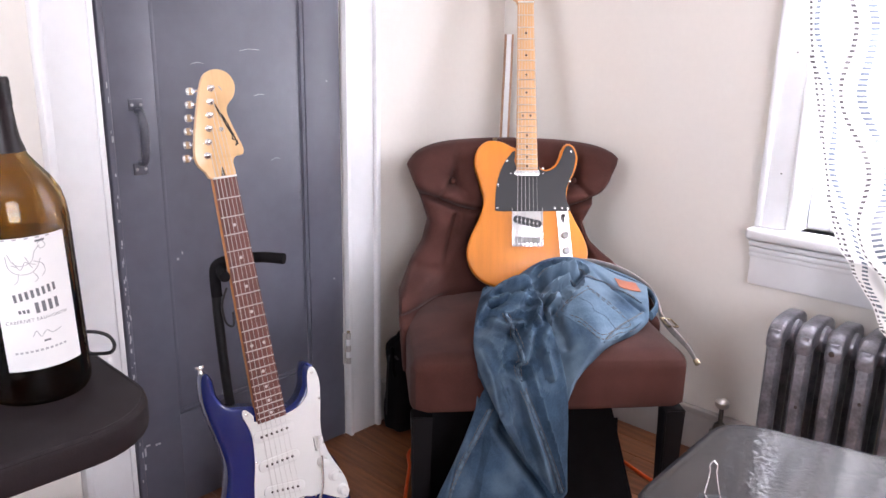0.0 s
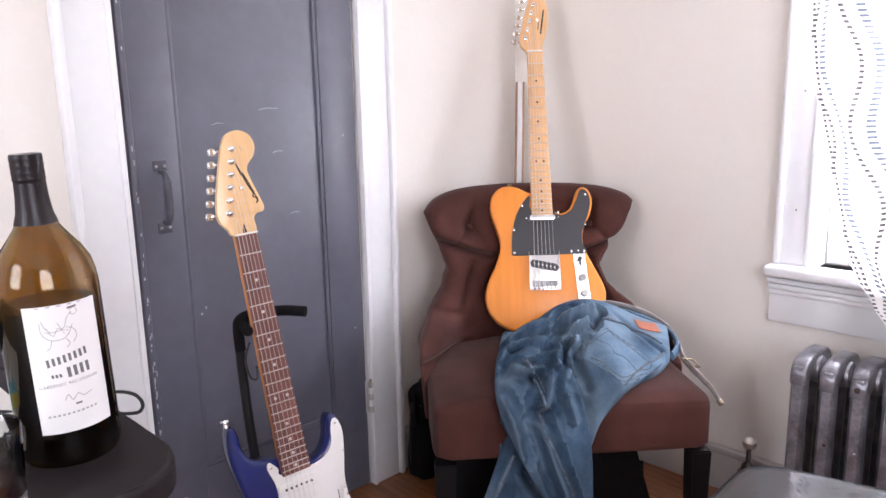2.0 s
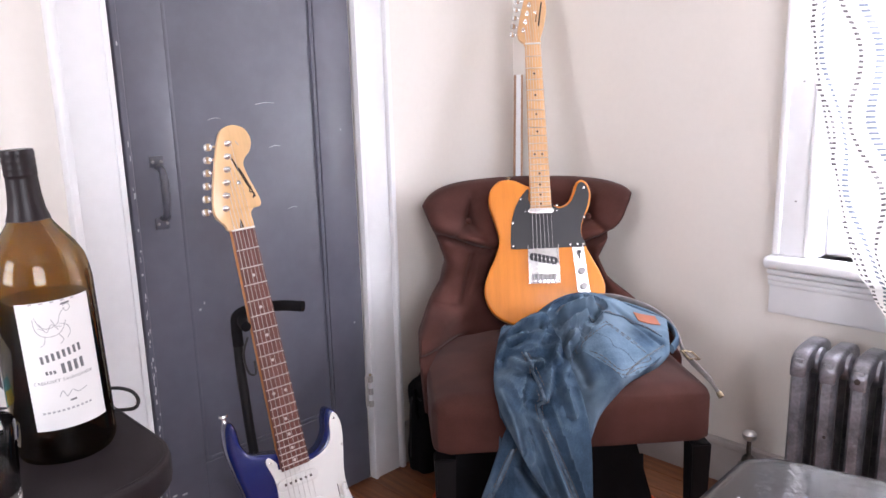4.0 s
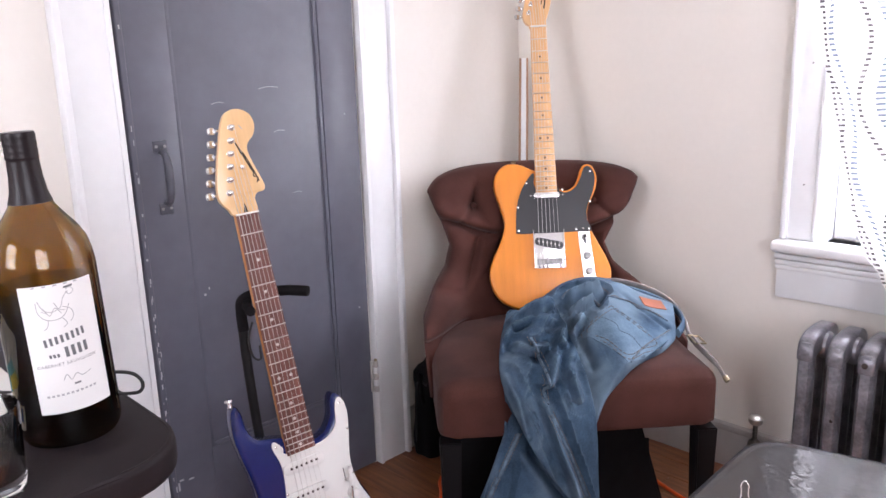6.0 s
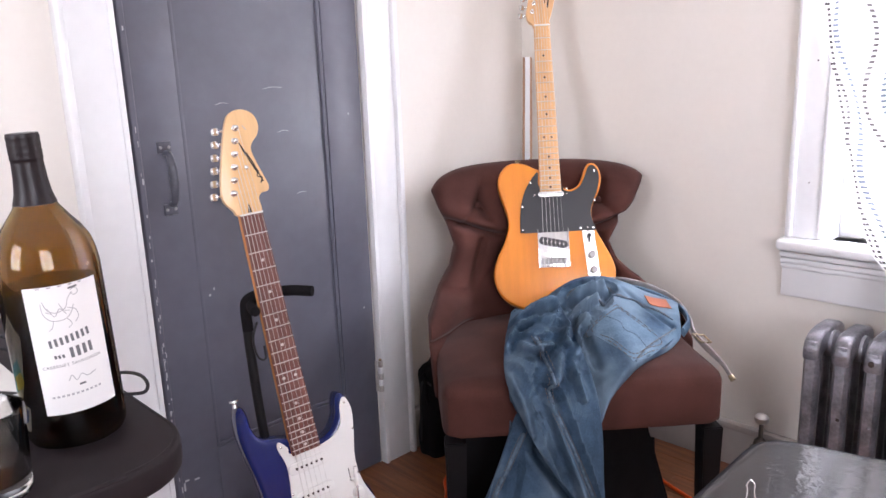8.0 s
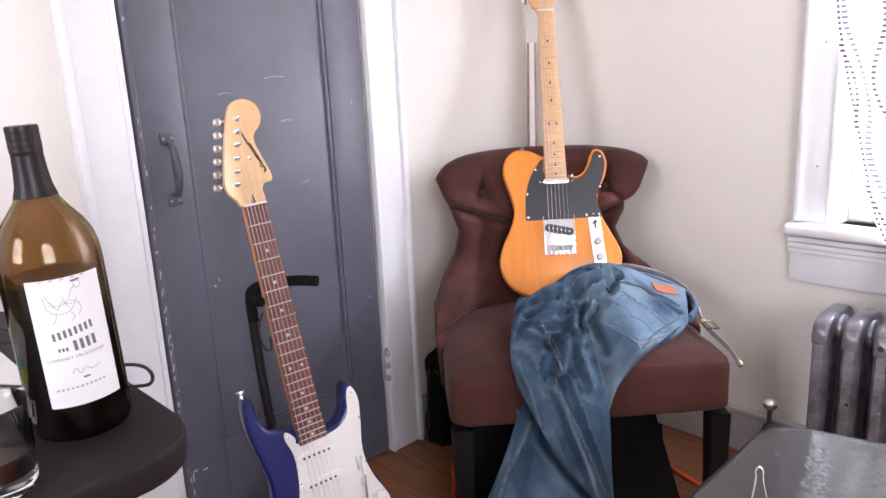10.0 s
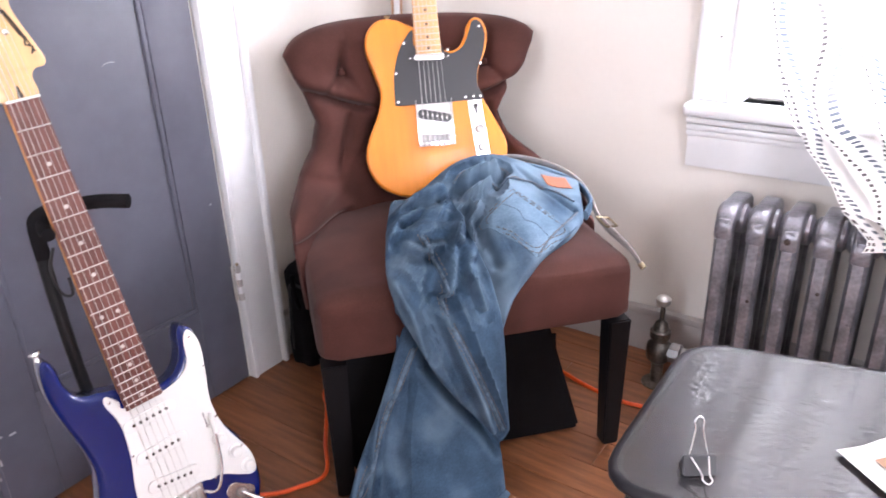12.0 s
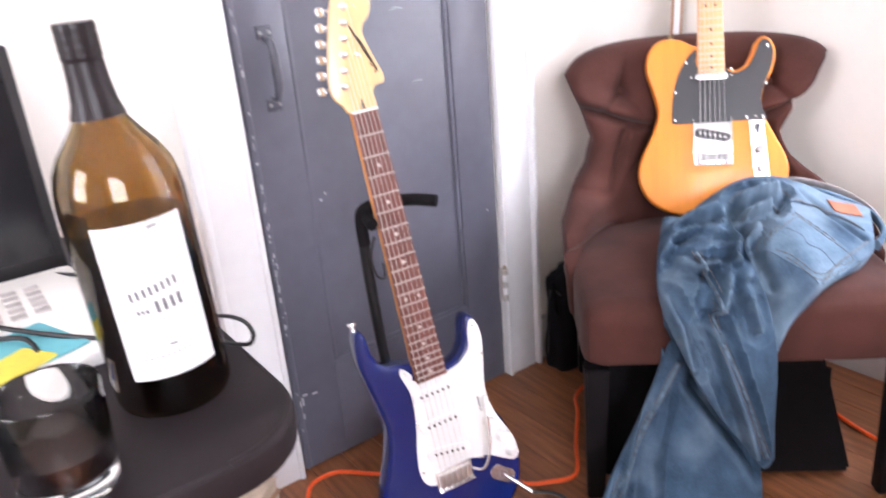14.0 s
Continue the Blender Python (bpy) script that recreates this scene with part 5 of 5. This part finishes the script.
    for owner, on, pts in ((a, thigh_tree, [(-0.088, -0.09, 0.410), (-0.060, -0.09, 0.345), (-0.035, -0.09, 0.282), (-0.012, -0.09, 0.222), (0.005, -0.09, 0.175)]),
                           (a, thigh_tree, [(-0.100, 0.02, 0.520), (-0.085, -0.04, 0.470), (-0.092, -0.08, 0.425)]),
                           (b, rear_tree, [(-0.138, -0.06, 0.335), (-0.170, -0.06, 0.278), (-0.205, -0.06, 0.215), (-0.250, -0.09, 0.130), (-0.278, -0.11, 0.070)])):
        line = [lay(on, p, 0.0) for p in catmull(pts, 10)]
        rib = [p + f * (0.0010 + 0.0012 * math.sin(i * 2.1)) for i, p in enumerate(line)]
        part("seam", tube(rib, 0.0040, 8, smooth=False, flat=0.8), M["seam"], owner, "puckered flat-felled seam")
        for off in (-0.0065, 0.0065):
            stitch(owner, [lay(on, p + Vector((off, 0, 0)), 0.0008) for p in line[::4]], 0.0009)
    part("hem", tube([(-0.172, -0.090, 0.018), (-0.12, -0.104, 0.018), (-0.06, -0.112, 0.020), (-0.01, -0.108, 0.026), (0.012, -0.094, 0.030)], 0.006, 8, flat=1.3), M["denim"], sh, "rolled hem at the floor")
    # waistband, leather patch and belt
    band = part("waistband", tube([(0.150, 0.300, 0.548), (0.200, 0.305, 0.535), (0.262, 0.292, 0.512), (0.298, 0.255, 0.492), (0.296, 0.205, 0.476), (0.268, 0.165, 0.466)], 0.012, 10, flat=0.45), M["denim"], j)
    patch = [[drape((0.205 + 0.055 * u / 6, 0.262 - 0.004 * u / 6 - 0.045 * v / 4, 0.52), 0.0045) for u in range(7)] for v in range(5)]
    part("leather_patch", grid(patch, 0.0015), M["leather"], band, "tan leather maker's patch")
    belt = part("belt", tube([(0.120, 0.315, 0.562), (0.170, 0.322, 0.556), (0.235, 0.318, 0.536), (0.280, 0.298, 0.514), (0.302, 0.258, 0.494), (0.303, 0.210, 0.474), (0.296, 0.168, 0.460), (0.297, 0.120, 0.452), (0.300, 0.075, 0.446), (0.307, 0.040, 0.436), (0.313, 0.010, 0.418)], [0.006, 0.009, 0.011, 0.011, 0.011, 0.011, 0.011, 0.011, 0.010, 0.009, 0.007], 10, flat=0.35), M["belt"], j, "grey canvas belt")
    part("buckle", tube([(0.284, 0.150, 0.466), (0.308, 0.144, 0.464), (0.312, 0.112, 0.458), (0.288, 0.108, 0.460), (0.284, 0.150, 0.466)], 0.0026, 8, smooth=False), M["brass"], belt, "dull metal buckle")
    part("belt_tip", tube([(0.313, 0.012, 0.419), (0.316, 0.003, 0.412)], 0.0065, 8), M["brass"], belt)
    return j


jeans()

# ---- in the corner ----


def corner_stick():
    s = thing("wooden_slat", "thin white-painted wooden slat leaning in the corner behind the chair", "slat")
    top, bot = Vector((0.030, -0.030, 1.115)), Vector((0.040, -0.060, 0.002))
    for off, w, mat in ((0.0, 0.007, "trim"), (0.0105, 0.0028, "kraft"), (-0.0105, 0.0028, "kraft")):
        d = Vector((0.654, 0.756, 0)) * off
        bm = bmesh.new()
        q = Vector((0.654, 0.756, 0)) * w
        n = Vector((0.756, -0.654, 0)) * 0.004
        vs = []
        for p in (bot, top):
            k = 1.35 if p is bot else 1.0
            vs.append([bm.verts.new(p + d * k + q * k * a + n * b) for a, b in ((-1, -1), (1, -1), (1, 1), (-1, 1))])
        for k in range(4):
            bm.faces.new((vs[0][k], vs[0][(k + 1) % 4], vs[1][(k + 1) % 4], vs[1][k]))
        bm.faces.new(vs[0])
        bm.faces.new(vs[1])
        part("face" if mat == "trim" else "edge_strip", bm, M[mat], s, smooth=False)


corner_stick()

# ---- cart with the bottle ----
CT = 0.683


def cart():
    c = thing("side_cart", "dark brown shelf unit with rounded corners against the wall", "shelf unit")
    out = rounded(0.06, -2.55, 0.795, -1.522, 0.085, 8)
    part("top", slab(out, CT - 0.036, CT, 0.007, 4, curved=False), M["cart"], c)
    lip = [(x, y) for x, y in rounded(0.065, -2.545, 0.790, -1.527, 0.081, 8)]
    part("rim", tube([(x, y, CT - 0.004) for x, y in lip + lip[:1]], 0.0045, 8, smooth=False), M["cart"], c)
    part("shelf", slab(rounded(0.08, -2.53, 0.70, -1.63, 0.06, 6), 0.16, 0.185, 0.005, 2, curved=False), M["cart"], c)
    for x, y in ((0.13, -1.70), (0.62, -1.72), (0.13, -2.48), (0.72, -2.48)):
        part("post", tube([(x, y, 0.0), (x, y, CT - 0.034)], 0.014, 12), M["black"], c)


cart()


def bottle():
    b = thing("wine_bottle", "large amber-green glass wine bottle, two-thirds full, white paper label", "bottle", pose(0.647, -1.603, CT, 1.9, 0.26, 0) @ Matrix.Scale(1.013, 4))
    R = 0.0512
    outer = [(0.030, 0.004), (0.047, 0.0), (R - 0.001, 0.006), (R, 0.014), (R, 0.190), (R - 0.0015, 0.203), (0.0465, 0.217), (0.039, 0.231), (0.029, 0.244), (0.0215, 0.255), (0.0170, 0.268), (0.0150, 0.285), (0.0140, 0.30), (0.0138, 0.326)]
    inner = [(0.0108, 0.326), (0.0110, 0.30), (0.0120, 0.285), (0.0140, 0.268), (0.0185, 0.254), (0.0260, 0.2425), (0.0360, 0.229), (0.0435, 0.2155), (R - 0.0043, 0.202), (R - 0.003, 0.190), (R - 0.003, 0.010), (0.045, 0.0035), (0.015, 0.008)]
    part("glass", lathe(outer + inner, 56), M["bottle"], b, "thick amber-green glass")
    part("wine", lathe([(0.010, 0.0085), (0.0445, 0.0040), (R - 0.0024, 0.0105), (R - 0.0024, 0.172), (0.004, 0.172)], 48), M["wine"], b)
    cap = [(0.0205, 0.2575), (0.0212, 0.2580), (0.0178, 0.2690), (0.0160, 0.2845), (0.0152, 0.300), (0.0150, 0.302), (0.0157, 0.3035)]
    z = 0.304
    for k in range(3):
        cap += [(0.0158, z + 0.001), (0.0154, z + 0.0035), (0.0158, z + 0.006)]
        z += 0.0072
    cap += [(0.0158, 0.327), (0.0150, 0.3300), (0.004, 0.3305)]
    part("capsule", lathe(cap, 36), M["foil"], b, "dark plum screw-cap capsule")
    # label wrapped round the glass
    face = 0.07
    r1 = R + 0.0005

    def wrap(u, v, lift=0.0):
        u, v = (u - 0.00475) * 0.902 - 0.00785, 0.0415 + (v - 0.029) * 0.942
        a = face + u / R
        return ((r1 + lift) * math.cos(a), (r1 + lift) * math.sin(a), v)

    W0, W1, Z0, Z1 = -0.036, 0.0455, 0.029, 0.176
    bm = grid([[wrap(W0 + (W1 - W0) * k / 28, Z0 + (Z1 - Z0) * i / 4) for k in range(29)] for i in range(5)])
    lab = part("label", bm, M["label"], b, "white paper label with a grey sketch")

    def stroke(pts, w, mat, name="printed_bar"):
        path = catmull([(u, v, 0) for u, v in pts], 5) if len(pts) > 2 else [Vector((pts[0][0] + (pts[1][0] - pts[0][0]) * k / 8, pts[0][1] + (pts[1][1] - pts[0][1]) * k / 8, 0)) for k in range(9)]
        rows = []
        for i, p in enumerate(path):
            t = (path[min(i + 1, len(path) - 1)] - path[max(i - 1, 0)]).normalized()
            nrm = Vector((-t.y, t.x, 0)) * w / 2
            rows.append([wrap(p.x + nrm.x, p.y + nrm.y, 0.0004), wrap(p.x - nrm.x, p.y - nrm.y, 0.0004)])
        part(name, grid(rows), mat, lab)

    # abstract grey sketch
    random.seed(12)
    for pts in ([(-18, 160), (-14, 150), (-6, 146), (4, 150), (8, 160), (14, 166)], [(-20, 158), (-19, 146), (-12, 138), (0, 137), (8, 142), (13, 152)], [(-10, 138), (-12, 130), (-16, 127)], [(4, 138), (8, 131), (4, 127)],
                [(6, 150), (14, 146), (16, 138), (12, 132)], [(12, 168), (17, 170), (20, 165), (15, 162), (12, 166)], [(-14, 152), (-8, 142), (-2, 150), (4, 143)], [(-16, 148), (-10, 145)], [(-2, 156), (2, 148), (8, 146)]):
        stroke([(u / 1000, v / 1000) for u, v in pts], 0.0008, M["pale_ink"], "sketch_line")
    stroke([(0.010, 0.1705), (0.020, 0.1715)], 0.0022, M["ink"], "sketch_line")
    # maker's words as plain bars
    for k in range(8):
        u = -0.019 + k * 0.0057
        stroke([(u, 0.1115 + 0.0010 * k), (u + 0.0030, 0.1118 + 0.0010 * k)], 0.0088, M["ink"])
    for k in range(3):
        stroke([(-0.016 + k * 0.004, 0.0960), (-0.0135 + k * 0.004, 0.0965)], 0.0040, M["ink"])
    for k in range(4):
        u = 0.0005 + k * 0.0068
        stroke([(u, 0.0985 + 0.0006 * k), (u + 0.0038, 0.0988 + 0.0006 * k)], 0.0120, M["ink"])
    for k in range(5):
        stroke([(-0.022 + k * 0.011, 0.1745), (-0.018 + k * 0.011, 0.1748)], 0.0015, M["pale_ink"])
    stroke([(-0.006, 0.067), (-0.002, 0.073), (0.002, 0.066), (0.008, 0.072), (0.014, 0.068), (0.024, 0.071)], 0.0009, M["pale_ink"])
    stroke([(0.004, 0.0605), (0.011, 0.0608)], 0.0022, M["ink"])
    for k in range(11):
        stroke([(-0.026 + k * 0.0050, 0.0500 + 0.0002 * k), (-0.0230 + k * 0.0050, 0.0501 + 0.0002 * k)], 0.0024, M["pale_ink"])
    # the grape's name
    text = bpy.data.curves.new("words", "FONT")
    text.body, text.size, text.align_x, text.space_character = "CABERNET SAUVIGNON", 0.0052, "CENTER", 1.15
    holder = bpy.data.objects.new("words", text)
    scene.collection.objects.link(holder)
    bpy.context.view_layer.update()
    me = bpy.data.meshes.new_from_object(holder.evaluated_get(bpy.context.evaluated_depsgraph_get()))
    bpy.data.objects.remove(holder)
    for v in me.vertices:
        v.co = Vector(wrap(v.co.x + 0.0015, 0.0845 + v.co.y + 0.04 * v.co.x, 0.0005))
    me.materials.clear()
    me.materials.append(M["ink"])
    part("printed_words", me, M["ink"], lab)


bottle()


def tumbler():
    g = thing("glass_tumbler", "short clear heavy-based drinking glass with a little red wine", "glass", pose(0.733, -1.712, CT))
    part("glass", lathe([(0.020, 0.003), (0.034, 0.0), (0.036, 0.004), (0.0395, 0.085), (0.0385, 0.087), (0.0372, 0.085), (0.0335, 0.018), (0.010, 0.014)], 40), M["clear"], g)
    part("wine", lathe([(0.004, 0.0145), (0.0331, 0.0185), (0.0343, 0.038), (0.004, 0.038)], 32), M["wine"], g, "last of the dark red wine")


tumbler()


def laptop():
    l = thing("laptop", "open laptop with dark screen and pale keyboard base", "laptop")
    part("base", slab(rounded(0.25, -2.02, 0.545, -1.615, 0.012, 4), CT, CT + 0.016, 0.003, 2, curved=False), M["paper"], l, "pale plastic keyboard base")
    s = part("screen_housing", box((0.222, -2.02, CT + 0.003), (0.238, -1.615, CT + 0.30), 0.004), M["cable"], l)
    part("screen", box((0.2375, -2.008, CT + 0.03), (0.2392, -1.628, CT + 0.288)), M["screen"], s, smooth=False)
    keys = mesh_of(box((0, 0, 0), (0.016, 0.017, 0.0018), 0.0006), M["board"])
    for r in range(5):
        for k in range(12):
            o = part("key", keys, M["board"], l)
            o.location = (0.30 + r * 0.021, -1.955 + k * 0.025, CT + 0.0158)


laptop()


def desk_papers():
    for x, y, w, h, rot, mat, lab, z in ((0.50, -1.735, 0.10, 0.15, 20, "cyan", "cyan printed card on the dark shelf", 0.0175), (0.535, -1.735, 0.05, 0.10, 32, "yellow", "yellow printed card on the dark shelf", 0.0190)):
        solo("card", slab(rounded(-w / 2, -h / 2, w / 2, h / 2, 0.004, 3), 0, 0.0012, curved=False), M[mat], lab, "card", pose(x, y, CT + z, 0, 0, rot))
    c = thing("printed_card", "small white card with a blue printed block", "card", pose(0.597, -1.697, CT + 0.0004, 0, 0, 66))
    part("sheet", slab(rounded(-0.032, -0.022, 0.032, 0.022, 0.003, 3), 0, 0.001, curved=False), M["paper"], c)
    part("printed_bar", box((-0.022, -0.010, 0.001), (0.016, 0.006, 0.0014)), M["navy"], c, smooth=False)
    for k, pts in enumerate(([(0.26, -1.640, 0.012), (0.36, -1.60, 0.024), (0.47, -1.575, 0.022), (0.53, -1.60, 0.010), (0.50, -1.66, 0.020), (0.40, -1.73, 0.022), (0.28, -1.80, 0.022)],
                             [(0.24, -1.60, 0.02), (0.34, -1.585, 0.03), (0.46, -1.56, 0.024), (0.54, -1.555, 0.006)],
                             [(0.56, -1.70, 0.006), (0.48, -1.70, 0.024), (0.44, -1.76, 0.024), (0.36, -1.88, 0.022)])):
        solo("power_cable", tube([(x, y, CT + z) for x, y, z in pts], 0.0028, 8), M["cable"], "thin black power cable on the shelf", "cable", group="cables on the shelf")
    # loop that stands out behind the bottle
    solo("power_cable", tube([(0.545, -1.60, CT + 0.012), (0.560, -1.555, CT + 0.022), (0.590, -1.532, CT + 0.030), (0.625, -1.522, CT + 0.034), (0.650, -1.522, CT + 0.030), (0.655, -1.528, CT + 0.022), (0.630, -1.535, CT + 0.014), (0.590, -1.545, CT + 0.006), (0.555, -1.57, CT + 0.004)], 0.0022, 8), M["cable"],
         "thin black cable looping out behind the bottle", "cable", group="cables on the shelf")


desk_papers()


# magazine-like layers stand in for a cream plastic and cardboard box
def paper_stack():
    random.seed(9)
    for k in range(7):
        w, d = 0.21 + random.uniform(-0.01, 0.01), 0.27 + random.uniform(-0.012, 0.012)
        z = k * 0.026
        m = pose(0.190 + random.uniform(-0.006, 0.006), -1.550 + random.uniform(-0.006, 0.006), z, 0, 0, 38 + random.uniform(-4, 4))
        mag = thing("magazine", "cream and brown magazine-like layer standing in for a box under the shelf", "magazine", m, group="stack of magazines")
        part("page_block", box((-w / 2, -d / 2, 0.002), (w / 2, d / 2, 0.024), 0.002), M["aged"], mag)
        part("cover", box((-w / 2 - 0.002, -d / 2 - 0.002, 0.0242), (w / 2 + 0.002, d / 2 + 0.002, 0.0258)), M["aged"] if k % 3 == 0 else M["kraft"], mag, smooth=False)
        part("cover", box((-w / 2 - 0.002, -d / 2 - 0.002, 0.0002), (w / 2 + 0.002, d / 2 + 0.002, 0.0018)), M["kraft"], mag, smooth=False)


paper_stack()

# ---- patio table ----
TZ = 0.440


def patio_table():
    t = thing("patio_table", "small patio table with pebbled glass top and dark metal rim", "table")
    quad = [(1.043, -0.648), (1.050, -0.994), (1.60, -0.915), (1.585, -0.520)]
    out = []
    for i in range(4):
        p, a, b = Vector(quad[i]), Vector(quad[i - 1]), Vector(quad[(i + 1) % 4])
        r = 0.062
        s, e = p + (a - p).normalized() * r, p + (b - p).normalized() * r
        out += [tuple(s * (1 - f) ** 2 + p * 2 * f * (1 - f) + e * f * f) for f in (0, 0.2, 0.4, 0.6, 0.8, 1)]
    part("glass_top", slab(out, TZ - 0.006, TZ, 0.0015, 1, curved=False), M["ripple"], t, "pebbled clear glass")
    part("rim", tube([(x, y, TZ - 0.0085) for x, y in out + out[:2]], 0.0088, 10, smooth=False), M["steel_dark"], t, "dark grey metal rim")
    cx, cy = sum(p[0] for p in quad) / 4, sum(p[1] for p in quad) / 4
    for x, y in quad:
        a = Vector((x + (cx - x) * 0.12, y + (cy - y) * 0.12, TZ - 0.012))
        f = Vector((x + (cx - x) * 0.04, y + (cy - y) * 0.04, 0.008))
        lg = part("leg", tube([a, a.lerp(f, 0.3) + Vector((0, 0, 0.0)), f], 0.0095, 10), M["steel_dark"], t)
        part("rubber_foot", tube([f + Vector((0, 0, 0.02)), f + Vector((0, 0, -0.008))], 0.012, 10), M["cable"], lg)
    ring = [(cx + (x - cx) * 0.80, cy + (y - cy) * 0.80, 0.17) for x, y in quad]
    part("stretcher", tube(ring + ring[:1], 0.006, 8, smooth=False), M["steel_dark"], t)


M["steel_dark"] = material("dark_grey_metal", (0.013, 0.012, 0.016), 0.5, 0.0, scale=20, vary=0.1, spec=0.25)
patio_table()


def binder_clip():
    c = thing("binder_clip", "black binder clip with wire handles on the glass table", "binder clip", pose(1.138, -0.925, TZ + 0.001, 0, 0, 35))
    bm = bmesh.new()
    prof = [(-0.0105, 0.0), (0.0105, 0.0), (0.0015, 0.022), (-0.0015, 0.022)]
    vs = [[bm.verts.new((x, y, z)) for y, z in prof] for x in (-0.019, 0.019)]
    for k in range(4):
        bm.faces.new((vs[0][k], vs[0][(k + 1) % 4], vs[1][(k + 1) % 4], vs[1][k]))
    bm.faces.new(vs[0])
    bm.faces.new(vs[1])
    bmesh.ops.bevel(bm, geom=list(bm.edges), offset=0.0012, segments=2, affect="EDGES")
    part("spring_body", bm, M["guard"], c)
    for s, reach, lift in ((1, 0.030, 0.044), (-1, 0.030, 0.006)):
        y0, z0 = 0.0025 * s, 0.0215
        dy, dz = (0.010 * s, 0.045) if s > 0 else (-0.034, -0.010)
        pts = [(-0.010, y0, z0), (-0.0045, y0 + dy * 0.62, z0 + dz * 0.62), (-0.0052, y0 + dy * 0.85, z0 + dz * 0.85), (0.0, y0 + dy, z0 + dz), (0.0052, y0 + dy * 0.85, z0 + dz * 0.85), (0.0045, y0 + dy * 0.62, z0 + dz * 0.62), (0.010, y0, z0)]
        part("wire_handle", tube(pts, 0.0011, 8), M["chrome"], c)


binder_clip()


def table_papers():
    p = thing("paper_sheet", "creased cream printed sheet lying on the glass table", "paper", pose(1.371, -0.822, TZ + 0.001, 0, 0, 50))
    rows = [[(-0.06 + 0.12 * k / 12, -0.09 + 0.18 * i / 14, 0.002 + 0.003 * (1 + noise.noise(Vector((k * 0.3, i * 0.25, 2))))) for k in range(13)] for i in range(15)]
    part("sheet", grid(rows, 0.0006), M["paper"], p)
    for x0, y0, x1, y1 in ((-0.035, 0.02, -0.005, 0.06), (0.005, 0.03, 0.035, 0.045), (-0.035, -0.05, 0.03, -0.02)):
        part("printed_bar", box((x0, y0, 0.0085), (x1, y1, 0.0088)), M["kraft"], p, smooth=False)


table_papers()

# ---- cords on the floor ----
for pts in ([(0.20, -1.40, 0.006), (0.10, -1.300, 0.006), (0.045, -1.255, 0.006), (0.045, -1.195, 0.006), (0.099, -1.142, 0.006), (0.20, -1.04, 0.006), (0.343, -0.92, 0.006), (0.378, -0.875, 0.006), (0.399, -0.814, 0.006), (0.33, -0.740, 0.006), (0.25, -0.65, 0.006), (0.19, -0.588, 0.006), (0.16, -0.45, 0.006)],
            [(0.42, -0.14, 0.006), (0.55, -0.185, 0.006), (0.619, -0.218, 0.006), (0.724, -0.251, 0.006), (0.811, -0.262, 0.006), (0.868, -0.258, 0.006), (0.98, -0.30, 0.006), (1.25, -0.36, 0.006), (1.7, -0.42, 0.006)]):
    solo("extension_cord", tube(pts, 0.0048, 8, 8), M["orange"], "bright orange vinyl extension cord on the oak floor", "cord", group="orange cords")


# ---- floor boards ----
def floor_boards():
    random.seed(21)
    width = 0.082
    y = 0.0
    shapes = {}
    while y > Y1:
        x = WX - 0.29 + random.uniform(-0.6, 0)
        while x < X1:
            ln = random.choice((0.6, 0.75, 0.9, 1.2))
            x0, x1 = max(x, WX - 0.29), min(x + ln, X1)
            if x1 - x0 > 0.02:
                key = round(x1 - x0, 2)
                if key not in shapes:
                    shapes[key] = mesh_of(box((0, -width + 0.0007, -0.012), (key - 0.0008, -0.0007, 0.0), 0.0008, 1), M["floor"])
                o = part("plank", shapes[key], M["floor"], floor)
                o.location = (x0, y, 0)
            x += ln
        y -= width


floor_boards()
